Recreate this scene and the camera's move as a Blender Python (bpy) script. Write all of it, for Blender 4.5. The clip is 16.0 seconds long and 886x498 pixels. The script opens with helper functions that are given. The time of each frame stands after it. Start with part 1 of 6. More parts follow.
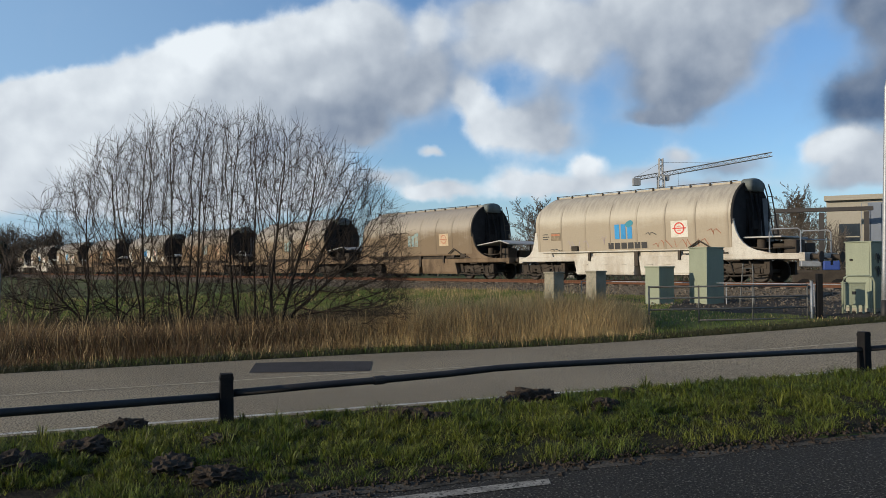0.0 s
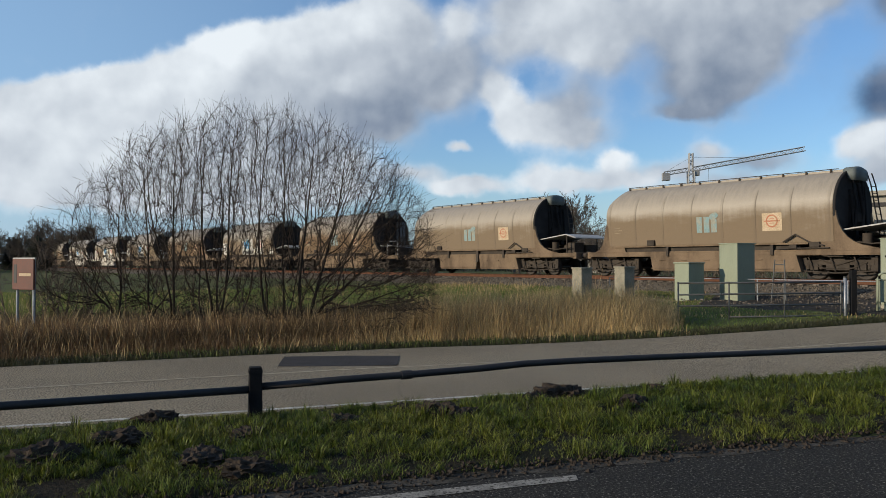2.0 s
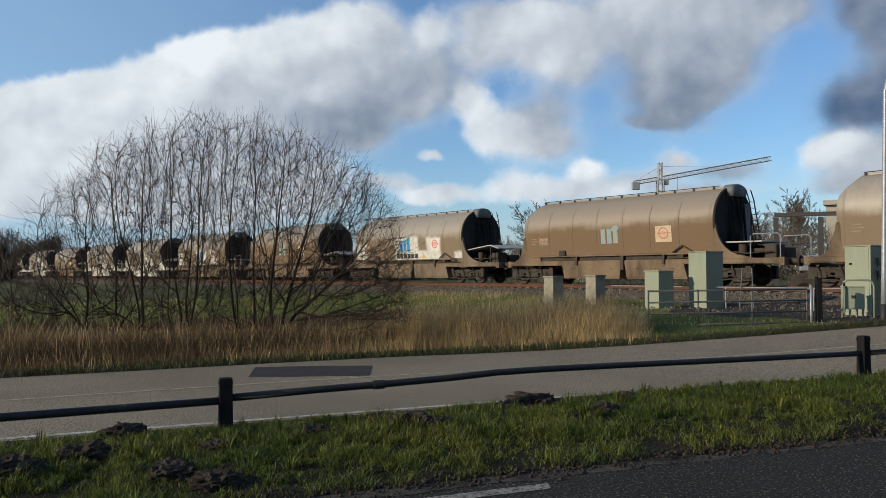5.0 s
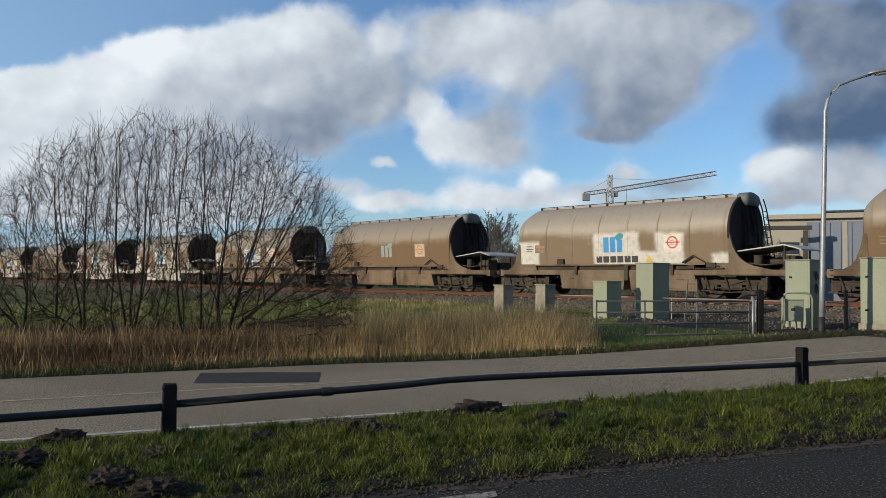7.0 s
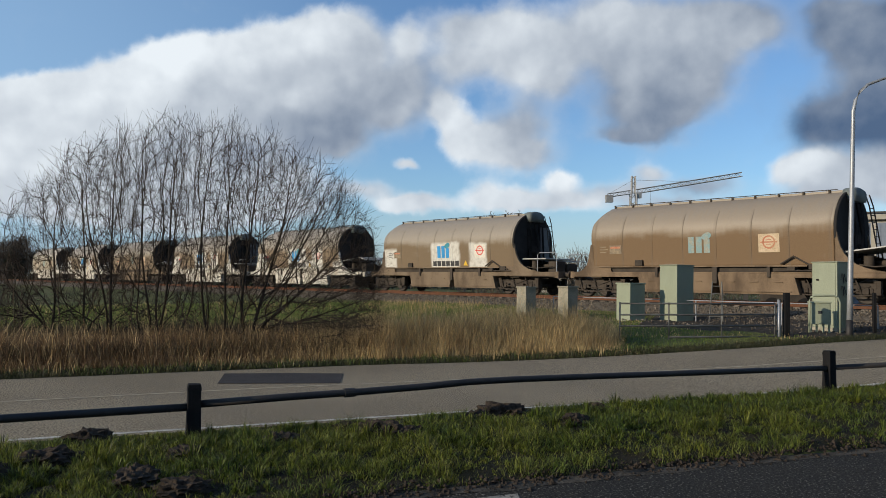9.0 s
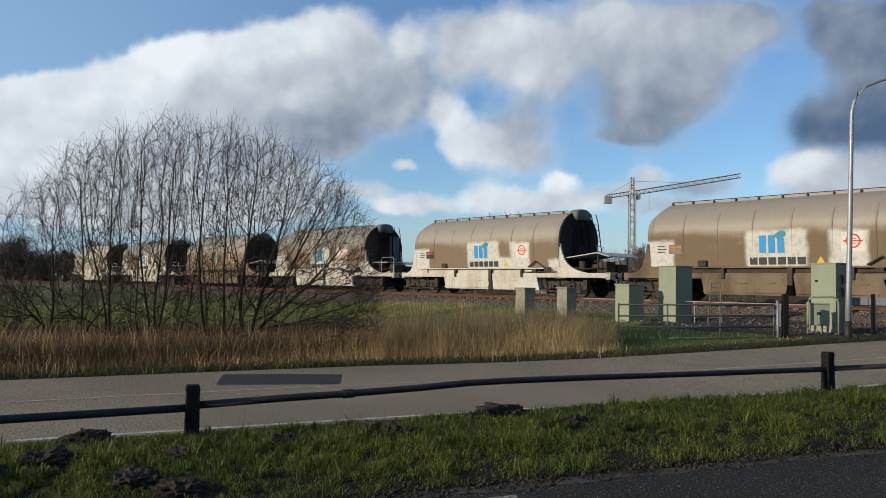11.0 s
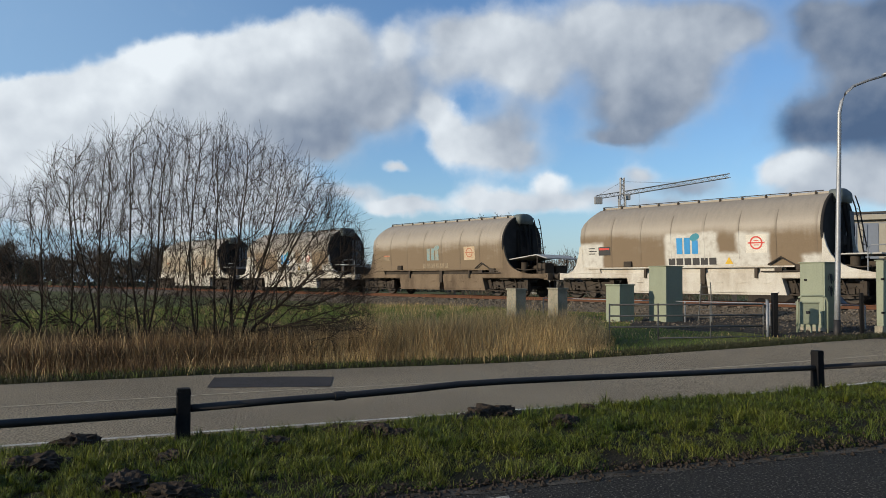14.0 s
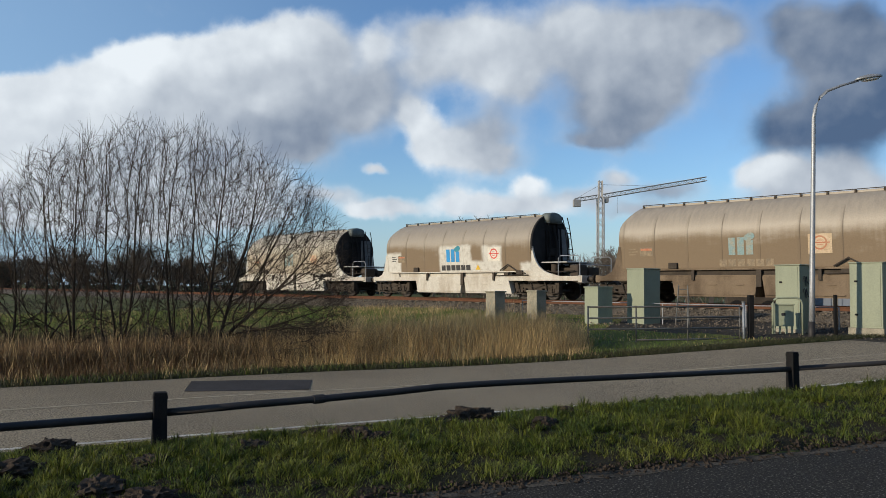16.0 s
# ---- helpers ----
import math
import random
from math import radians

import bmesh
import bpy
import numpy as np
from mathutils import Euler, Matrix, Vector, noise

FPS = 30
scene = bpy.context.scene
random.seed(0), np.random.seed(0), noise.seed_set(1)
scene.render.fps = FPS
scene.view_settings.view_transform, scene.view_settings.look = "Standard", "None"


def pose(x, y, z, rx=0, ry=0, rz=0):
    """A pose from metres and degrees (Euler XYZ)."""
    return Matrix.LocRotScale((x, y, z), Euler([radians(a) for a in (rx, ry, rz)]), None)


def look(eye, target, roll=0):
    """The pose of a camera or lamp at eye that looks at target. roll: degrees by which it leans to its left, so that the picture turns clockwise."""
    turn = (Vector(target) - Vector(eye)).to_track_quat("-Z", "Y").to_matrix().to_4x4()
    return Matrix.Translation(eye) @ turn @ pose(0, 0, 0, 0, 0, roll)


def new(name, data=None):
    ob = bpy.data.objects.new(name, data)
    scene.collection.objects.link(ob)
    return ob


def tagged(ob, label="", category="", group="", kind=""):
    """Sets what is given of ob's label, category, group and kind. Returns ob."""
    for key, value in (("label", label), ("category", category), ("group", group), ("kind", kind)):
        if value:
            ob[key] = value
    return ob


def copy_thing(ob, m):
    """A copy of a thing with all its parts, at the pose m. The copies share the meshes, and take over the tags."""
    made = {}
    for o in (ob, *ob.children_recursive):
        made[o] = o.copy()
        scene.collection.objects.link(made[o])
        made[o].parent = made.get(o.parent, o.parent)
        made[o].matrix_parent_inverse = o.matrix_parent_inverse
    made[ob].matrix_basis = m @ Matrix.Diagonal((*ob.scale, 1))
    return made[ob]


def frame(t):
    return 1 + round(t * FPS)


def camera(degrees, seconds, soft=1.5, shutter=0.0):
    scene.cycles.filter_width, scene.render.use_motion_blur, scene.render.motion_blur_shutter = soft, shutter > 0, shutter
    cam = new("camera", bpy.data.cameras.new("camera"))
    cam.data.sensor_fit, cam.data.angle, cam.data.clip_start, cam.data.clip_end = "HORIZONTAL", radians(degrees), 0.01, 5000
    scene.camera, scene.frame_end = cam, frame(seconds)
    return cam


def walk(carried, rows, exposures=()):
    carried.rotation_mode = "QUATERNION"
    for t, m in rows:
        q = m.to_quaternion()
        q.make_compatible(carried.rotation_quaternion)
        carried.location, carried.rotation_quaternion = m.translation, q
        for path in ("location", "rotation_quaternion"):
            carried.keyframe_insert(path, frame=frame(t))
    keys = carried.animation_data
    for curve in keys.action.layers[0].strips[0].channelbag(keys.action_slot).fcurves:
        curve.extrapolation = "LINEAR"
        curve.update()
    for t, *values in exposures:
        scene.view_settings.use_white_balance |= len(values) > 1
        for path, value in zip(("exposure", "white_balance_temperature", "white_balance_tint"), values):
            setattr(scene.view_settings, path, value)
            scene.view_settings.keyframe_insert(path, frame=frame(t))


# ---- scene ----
# Camera: held in one place beside the road, panning a little
EYE = 1.6
PAN = [
    (0.0, 0.00, 1.45, -0.10), (0.5, 1.04, 1.17, 0.55), (1.0, 1.51, 1.28, 0.18), (1.5, 2.16, 1.07, -0.23),
    (2.0, 1.98, 1.10, 0.10), (2.5, 1.95, 1.20, -0.06), (3.0, 1.32, 1.22, 0.41), (5.5, -0.44, 1.81, 0.01),
    (6.0, -1.14, 1.77, 0.53), (6.5, -2.18, 2.02, 0.57), (7.0, -3.55, 2.31, 0.76), (7.5, -3.28, 2.27, 0.74),
    (8.0, -2.82, 2.23, 0.81), (8.5, -1.92, 2.34, 0.88), (11.0, -2.01, 2.48, 0.92), (11.5, -1.70, 2.47, 0.77),
    (12.0, -1.82, 2.43, 0.61), (12.5, -2.34, 2.56, 0.55), (13.0, -2.58, 2.56, 0.63), (13.5, -2.67, 2.53, 0.56),
    (14.0, -2.67, 2.59, 0.55), (14.5, -2.80, 2.69, 0.35), (15.0, -3.48, 2.78, 0.13), (15.5, -3.48, 2.65, 0.42),
    (16.0, -4.17, 2.79, 0.49)]
cam = camera(58.5, 16.0, soft=0.8)
walk(cam, [(t, pose(0, 0, EYE, 0, 0, yaw) @ pose(0, 0, 0, 90 + pitch) @ pose(0, 0, 0, 0, 0, roll))
           for t, yaw, pitch, roll in PAN], exposures=[(0.0, 0.0), (16.0, 0.0)])

# ---- light ----
SUN_AZ, SUN_EL = -111.0, 17.0          # degrees, clockwise from +y
sun = new("sun", bpy.data.lights.new("sun", "SUN"))
sun.data.energy, sun.data.angle, sun.data.color = 4.0, radians(0.6), (1.0, 0.85, 0.65)
a, e = radians(SUN_AZ), radians(SUN_EL)
to_sun = Vector((math.sin(a) * math.cos(e), math.cos(a) * math.cos(e), math.sin(e)))
sun.matrix_world = look((0, 0, 60), Vector((0, 0, 60)) - to_sun)


class Nodes:
    """Short-hand for building a node tree."""

    def __init__(self, tree):
        self.tree = tree

    def __call__(self, kind, *inputs, op=""):
        node = self.tree.nodes.new(kind)
        if op:
            node.operation = op
        for i, value in enumerate(inputs):
            self.put(node.inputs[i], value)
        return node

    def put(self, socket, value):
        if value is None:
            return
        if isinstance(value, bpy.types.NodeSocket):
            self.tree.links.new(value, socket)
        elif isinstance(value, bpy.types.Node):
            self.tree.links.new(value.outputs[0], socket)
        else:
            socket.default_value = value

    def math(self, op, a, b=None, c=None, clamp=False):
        n = self("ShaderNodeMath", a, b, c, op=op)
        n.use_clamp = clamp
        return n.outputs[0]

    def mix(self, fac, a, b):
        n = self("ShaderNodeMix")
        n.data_type = "RGBA"
        self.put(n.inputs[0], fac), self.put(n.inputs[6], a), self.put(n.inputs[7], b)
        return n.outputs[2]

    def ramp(self, fac, lo, hi, out_lo=0.0, out_hi=1.0):
        n = self("ShaderNodeMapRange", fac, lo, hi, out_lo, out_hi)
        n.interpolation_type = "SMOOTHSTEP"
        return n.outputs[0]

    def noise(self, vector, scale, detail=4.0, rough=0.55, w=0.0):
        n = self("ShaderNodeTexNoise")
        n.noise_dimensions = "4D"
        self.put(n.inputs["Vector"], vector)
        n.inputs["W"].default_value = w
        n.inputs["Scale"].default_value, n.inputs["Detail"].default_value, n.inputs["Roughness"].default_value = scale, detail, rough
        return n.outputs["Fac"]


# Cumulus: azimuth, elevation, half width, half height in radians, and how sunlit its side is
BANK = [
    (-0.438, 0.199, 0.038, 0.020, 0.90), (-0.398, 0.212, 0.045, 0.023, 0.95), (-0.354, 0.226, 0.039, 0.024, 0.97), (-0.312, 0.256, 0.033, 0.025, 1.00),
    (-0.271, 0.266, 0.034, 0.024, 1.00), (-0.229, 0.272, 0.031, 0.025, 0.95), (-0.186, 0.287, 0.031, 0.026, 0.90), (-0.145, 0.301, 0.035, 0.028, 0.86),
    (-0.100, 0.307, 0.034, 0.027, 0.80), (-0.392, 0.171, 0.071, 0.039, 0.78), (-0.302, 0.198, 0.073, 0.047, 0.70), (-0.212, 0.231, 0.062, 0.045, 0.66),
    (-0.145, 0.249, 0.063, 0.042, 0.60), (-0.090, 0.252, 0.049, 0.042, 0.48), (-0.117, 0.190, 0.056, 0.032, 0.30),
]
BODY = [
    (-0.069, 0.289, 0.025, 0.028, 0.55), (-0.186, 0.180, 0.055, 0.035, 0.46), (-0.252, 0.163, 0.075, 0.034, 0.62), (-0.363, 0.122, 0.091, 0.039, 0.72),
    (-0.438, 0.135, 0.044, 0.038, 0.82), (-0.097, 0.171, 0.032, 0.020, 0.36), (-0.162, 0.225, 0.015, 0.010, 0.95), (-0.271, 0.108, 0.081, 0.030, 0.72),
    (-0.172, 0.130, 0.056, 0.025, 0.60), (-0.040, 0.214, 0.032, 0.028, 0.36),
]
PUFFS = [
    (-0.016, 0.301, 0.024, 0.028, 0.74), (-0.016, 0.245, 0.043, 0.034, 0.40), (0.045, 0.316, 0.036, 0.023, 0.62), (0.048, 0.273, 0.032, 0.025, 0.60),
    (0.109, 0.316, 0.043, 0.030, 0.75), (0.120, 0.270, 0.043, 0.032, 0.68), (0.169, 0.306, 0.043, 0.034, 0.60), (0.173, 0.263, 0.035, 0.028, 0.55),
    (0.032, 0.222, 0.021, 0.020, 0.80), (0.058, 0.189, 0.030, 0.030, 0.95), (0.095, 0.170, 0.039, 0.026, 0.78), (0.134, 0.193, 0.039, 0.036, 0.48),
    (0.148, 0.160, 0.028, 0.014, 0.50),
]
LOW = [
    (-0.016, 0.147, 0.017, 0.009, 0.81), (-0.030, 0.098, 0.028, 0.012, 0.86), (0.016, 0.099, 0.036, 0.012, 0.76), (0.088, 0.109, 0.032, 0.019, 0.81),
    (0.130, 0.106, 0.029, 0.016, 0.75), (0.181, 0.127, 0.020, 0.014, 0.91), (0.191, 0.102, 0.043, 0.013, 0.75), (0.291, 0.139, 0.025, 0.013, 0.66),
    (0.257, 0.116, 0.042, 0.014, 0.63), (0.351, 0.118, 0.041, 0.010, 0.40), (0.324, 0.095, 0.062, 0.011, 0.56),
]
EAST = [
    (0.236, 0.320, 0.035, 0.028, 0.67), (0.226, 0.288, 0.025, 0.020, 0.57), (0.284, 0.305, 0.049, 0.036, 0.59), (0.334, 0.296, 0.048, 0.040, 0.48),
    (0.374, 0.305, 0.041, 0.033, 0.47), (0.257, 0.258, 0.041, 0.034, 0.44), (0.277, 0.211, 0.054, 0.032, 0.30), (0.318, 0.219, 0.041, 0.032, 0.28),
    (0.260, 0.184, 0.039, 0.011, 0.26), (0.354, 0.250, 0.038, 0.033, 0.33), (0.412, 0.302, 0.037, 0.031, 0.41),
]
FAR_EAST = [
    (0.494, 0.302, 0.032, 0.032, 0.26), (0.520, 0.279, 0.043, 0.038, 0.20), (0.554, 0.251, 0.051, 0.046, 0.13), (0.479, 0.186, 0.049, 0.026, 0.04),
    (0.523, 0.194, 0.061, 0.035, 0.04), (0.565, 0.196, 0.042, 0.047, 0.04), (0.560, 0.291, 0.034, 0.033, 0.14), (0.471, 0.142, 0.028, 0.016, 0.87),
    (0.443, 0.135, 0.019, 0.015, 0.73), (0.500, 0.125, 0.039, 0.023, 0.65), (0.540, 0.131, 0.032, 0.023, 0.59), (0.571, 0.107, 0.031, 0.022, 0.53),
    (0.477, 0.101, 0.052, 0.017, 0.53),
]
WEST = [
    (-0.486, 0.187, 0.043, 0.022, 0.86), (-0.526, 0.174, 0.048, 0.024, 0.80), (-0.481, 0.137, 0.055, 0.037, 0.80), (-0.531, 0.115, 0.053, 0.036, 0.75),
    (-0.415, 0.087, 0.076, 0.023, 0.78), (-0.302, 0.070, 0.100, 0.019, 0.74), (-0.172, 0.091, 0.069, 0.018, 0.70), (-0.496, 0.085, 0.061, 0.024, 0.78),
    (-0.076, 0.116, 0.042, 0.011, 0.60), (-0.465, 0.166, 0.037, 0.025, 0.84),
]


def cloud_group():
    """Cover and brightness of the broken cumulus, by direction."""
    g = bpy.data.node_groups.new("cumulus", "ShaderNodeTree")
    g.interface.new_socket("vector", in_out="INPUT", socket_type="NodeSocketVector")
    g.interface.new_socket("cover", in_out="OUTPUT", socket_type="NodeSocketFloat")
    g.interface.new_socket("bright", in_out="OUTPUT", socket_type="NodeSocketFloat")
    N = Nodes(g)
    gin, gout = N("NodeGroupInput"), N("NodeGroupOutput")
    p = gin.outputs[0]
    for scale, size in ((9.0, 0.030), (30.0, 0.020)):
        warp = N("ShaderNodeTexNoise", gin.outputs[0])
        warp.inputs["Scale"].default_value, warp.inputs["Detail"].default_value = scale, 4.0
        off = N("ShaderNodeVectorMath", warp.outputs["Color"], (0.5, 0.5, 0.5), op="SUBTRACT")
        off = N("ShaderNodeVectorMath", off, op="SCALE")
        off.inputs["Scale"].default_value = size
        p = N("ShaderNodeVectorMath", p, off, op="ADD").outputs[0]
    xyz = N("ShaderNodeSeparateXYZ", p)
    az = N.math("ARCTAN2", xyz.outputs[0], xyz.outputs[1])
    el = N.math("ARCSINE", xyz.outputs[2])
    total, light, weight = 0.0, 0.002, 0.004
    for a0, e0, ra, re, b in WEST + BANK + BODY + PUFFS + LOW + EAST + FAR_EAST:
        da = N.math("MULTIPLY_ADD", az, 1 / ra, -a0 / ra)
        de = N.math("MULTIPLY_ADD", el, 1 / re, -e0 / re)
        r2 = N.math("MULTIPLY_ADD", da, da, N.math("MULTIPLY", de, de))
        blob = N.math("EXPONENT", N.math("MULTIPLY", r2, -1.0))
        total = N.math("ADD", blob, total)
        near = N.math("POWER", blob, 1.6)
        weight = N.math("ADD", near, weight)
        light = N.math("MULTIPLY_ADD", near, b, light)
    bright = N.math("DIVIDE", light, weight)
    # out of view the broken cloud goes on, made dark to cut the fill light
    side = N.ramp(N.math("ABSOLUTE", az), 0.70, 0.90)
    rest = N.math("MAXIMUM", side, N.ramp(el, 0.38, 0.5))
    keep = N.math("SUBTRACT", 1.0, rest)
    wide = N.ramp(N.noise(gin.outputs[0], 2.6, 3.0, 0.5, 3.0), 0.38, 0.62)
    total = N.math("ADD", N.math("MULTIPLY", total, keep), N.math("MULTIPLY", wide, rest))
    bright = N.math("ADD", N.math("MULTIPLY", bright, keep), N.math("MULTIPLY", 0.10, rest))
    # billows: their relief is lit from the sun's side, high on the left
    fine = N.noise(gin.outputs[0], 20.0, 7.0, 0.58, 1.0)
    toward = N("ShaderNodeVectorMath", gin.outputs[0], (-0.014, 0.0, 0.016), op="ADD").outputs[0]
    relief = N.math("SUBTRACT", N.noise(gin.outputs[0], 11.0, 3.0, 0.5, 6.0), N.noise(toward, 11.0, 3.0, 0.5, 6.0))
    total = N.math("MULTIPLY_ADD", N.math("SUBTRACT", fine, 0.5), 0.8, total)
    # lit heads have firm edges, shaded bases fray out
    firm = N.ramp(bright, 0.45, 0.95)
    cover = N.ramp(total, N.math("MULTIPLY_ADD", firm, 0.24, 0.02), N.math("MULTIPLY_ADD", firm, -0.40, 1.20))
    bright = N.math("MULTIPLY_ADD", relief, 0.8, bright)
    bright = N.math("MULTIPLY_ADD", N.math("SUBTRACT", fine, 0.5), 0.36, bright)
    # thin rims let more light through
    rim = N.math("MULTIPLY", N.ramp(total, 0.75, 0.35), 0.18)
    bright = N.math("ADD", bright, rim, clamp=True)
    g.links.new(cover, gout.inputs[0])
    g.links.new(bright, gout.inputs[1])
    return g


def build_world():
    world = bpy.data.worlds.new("sky")
    scene.world = world
    world.use_nodes = True
    tree = world.node_tree
    tree.nodes.clear()
    N = Nodes(tree)
    sky = N("ShaderNodeTexSky")
    sky.sky_type, sky.sun_disc = "NISHITA", False
    sky.sun_elevation, sky.sun_rotation = radians(SUN_EL), radians(SUN_AZ)
    sky.air_density, sky.dust_density, sky.ozone_density = 1.0, 0.6, 2.2
    at = N("ShaderNodeTexCoord").outputs["Generated"]
    clouds = N("ShaderNodeGroup")
    clouds.node_tree = cloud_group()
    N.put(clouds.inputs[0], at)
    cloud = N.mix(N.math("POWER", clouds.outputs[1], 1.15), (0.85, 1.40, 2.45, 1), (8.3, 8.9, 9.4, 1))
    z = N("ShaderNodeSeparateXYZ", at).outputs[2]
    haze = N.ramp(z, -0.02, 0.14, 0.6, 0.0)
    deep = N("ShaderNodeVectorMath", sky.outputs[0], (1.02, 1.26, 1.54), op="MULTIPLY")
    blue = N.mix(haze, deep.outputs[0], (4.3, 5.6, 7.0, 1))
    sunward = N.ramp(N("ShaderNodeSeparateXYZ", at).outputs[0], 0.12, -0.55, 0.0, 0.45)
    blue = N.mix(sunward, blue, (3.9, 6.0, 8.3, 1))
    colour = N.mix(clouds.outputs[0], blue, cloud)
    back = N("ShaderNodeBackground", colour, 0.1)
    out = N("ShaderNodeOutputWorld")
    tree.links.new(back.outputs[0], out.inputs[0])


build_world()

# ---- materials ----
def material(name, colour, rough=0.7, metal=0.0, second=None, scale=1.2, amount=0.6, grain=40.0, grain_amount=0.25,
             bump=0.15, spread=0.0, streaks=0.0, third=None, third_at=(0.55, 0.7), third_scale=3.0):
    """A surface with stains at one scale and grain at another; second: the stain's colour; spread: change from piece to piece."""
    m = bpy.data.materials.new(name)
    m.use_nodes = True
    tree = m.node_tree
    N = Nodes(tree)
    bsdf = tree.nodes["Principled BSDF"]
    at = N("ShaderNodeTexCoord").outputs["Object"]
    flat = at
    if streaks:
        n = N("ShaderNodeVectorMath", at, (1.0, 1.0, streaks), op="MULTIPLY")
        flat = n.outputs[0]
    dark = second or tuple(c * 0.6 for c in colour)
    stain = N.ramp(N.noise(flat, scale, 5.0, 0.6, len(name)), 0.38, 0.66, 0.0, amount)
    col = N.mix(stain, (*colour, 1), (*dark, 1))
    if third:
        col = N.mix(N.ramp(N.noise(flat, third_scale, 4.0, 0.6, 7.0 + len(name)), *third_at), col, (*third, 1))
    fine = N.noise(at, grain, 3.0, 0.6, 2.0)
    tone = N.ramp(fine, 0.25, 0.75, 1 - grain_amount, 1 + grain_amount)
    if spread:
        rnd = N("ShaderNodeNewGeometry").outputs["Random Per Island"]
        tone = N.math("MULTIPLY", tone, N.ramp(rnd, 0, 1, 1 - spread, 1 + spread))
    n = N("ShaderNodeVectorMath", col, op="SCALE")
    N.put(n.inputs["Scale"], tone)
    N.put(bsdf.inputs["Base Color"], n.outputs[0])
    N.put(bsdf.inputs["Roughness"], N.ramp(fine, 0.2, 0.8, max(rough - 0.1, 0.02), min(rough + 0.1, 1.0)))
    bsdf.inputs["Metallic"].default_value = metal
    bsdf.inputs["Specular IOR Level"].default_value = 0.5 if rough < 0.75 else 0.15
    if bump:
        b = N("ShaderNodeBump")
        b.inputs["Strength"].default_value, b.inputs["Distance"].default_value = bump, 0.02
        N.put(b.inputs["Height"], fine)
        N.put(bsdf.inputs["Normal"], b.outputs[0])
    return m


def leaf_material(name, colour, second, spread=0.35, glow=0.5, rough=0.6):
    """Blades and stems: partly translucent, and different from blade to blade."""
    m = bpy.data.materials.new(name)
    m.use_nodes = True
    tree = m.node_tree
    tree.nodes.clear()
    N = Nodes(tree)
    rnd = N("ShaderNodeNewGeometry").outputs["Random Per Island"]
    at = N("ShaderNodeTexCoord").outputs["Object"]
    patch = N.ramp(N.noise(at, 0.9, 3.0, 0.6, len(name)), 0.35, 0.65)
    col = N.mix(N.math("MULTIPLY_ADD", rnd, 0.5, N.math("MULTIPLY", patch, 0.5)), (*colour, 1), (*second, 1))
    n = N("ShaderNodeVectorMath", col, op="SCALE")
    wild = N.math("FRACT", N.math("MULTIPLY", rnd, 17.3))
    N.put(n.inputs["Scale"], N.ramp(wild, 0, 1, 1 - spread, 1 + spread))
    d = N("ShaderNodeBsdfPrincipled")
    N.put(d.inputs["Base Color"], n.outputs[0])
    d.inputs["Roughness"].default_value = rough
    t = N("ShaderNodeBsdfTranslucent", n.outputs[0])
    mixer = N("ShaderNodeMixShader", glow, d.outputs[0], t.outputs[0])
    out = N("ShaderNodeOutputMaterial", mixer.outputs[0])
    return m


# Soil colour is lowered to add shade between the grass blades.
M_SOIL = material("verge soil", (0.024, 0.019, 0.012), 0.95, second=(0.015, 0.018, 0.007), scale=0.8, grain=40, grain_amount=0.9, bump=1.0)
M_GROUND = material("grassy ground", (0.075, 0.092, 0.026), 0.95, second=(0.10, 0.082, 0.038), scale=0.35, grain=14, grain_amount=0.45, bump=0.6)
M_ROAD = material("grey asphalt", (0.28, 0.235, 0.165), 0.95, second=(0.19, 0.16, 0.115), scale=0.35, grain=48, grain_amount=0.95, bump=0.9, third=(0.075, 0.066, 0.051), third_at=(0.54, 0.66), third_scale=26)
M_DUST = material("dusty road margin", (0.085, 0.075, 0.06), 0.95, second=(0.035, 0.032, 0.026), scale=3.5, amount=1.0, grain=45, grain_amount=0.6, bump=0.7)
M_ASPHALT = material("dark asphalt", (0.030, 0.028, 0.024), 0.95, second=(0.019, 0.019, 0.017), scale=0.7, grain=52, grain_amount=1.0, bump=0.9, third=(0.16, 0.15, 0.125), third_at=(0.55, 0.63), third_scale=40)
M_PATCH = material("repaired asphalt", (0.055, 0.052, 0.052), 0.85, scale=2.0, grain=60, grain_amount=0.4, bump=0.3)
M_LINE = material("worn road paint", (0.58, 0.56, 0.50), 0.8, second=(0.26, 0.24, 0.21), scale=5.0, amount=0.8, grain=60, bump=0.2, third=(0.12, 0.11, 0.095), third_at=(0.54, 0.62), third_scale=30)
M_DASH = material("grey worn road paint", (0.30, 0.285, 0.25), 0.9, second=(0.16, 0.15, 0.13), scale=6.0, amount=0.9, grain=60, bump=0.3, third=(0.05, 0.047, 0.04), third_at=(0.52, 0.60), third_scale=30)
M_LINE_OLD = material("faded road paint", (0.46, 0.40, 0.29), 0.8, second=(0.25, 0.22, 0.17), scale=4.0, amount=0.9, grain=60, bump=0.2)
M_BALLAST = material("ballast stone", (0.135, 0.115, 0.09), 0.9, second=(0.055, 0.046, 0.036), scale=2.0, grain=18, grain_amount=0.5, bump=0.6, spread=0.45)
M_GRAVEL = material("dark gravel", (0.045, 0.04, 0.033), 0.95, second=(0.022, 0.02, 0.017), scale=0.9, grain=16, grain_amount=0.8, bump=0.8, third=(0.12, 0.105, 0.085), third_at=(0.60, 0.68), third_scale=9)
M_RAIL = material("rusty rail steel", (0.13, 0.06, 0.035), 0.75, metal=0.1, second=(0.08, 0.04, 0.025), scale=3.0, bump=0.2)
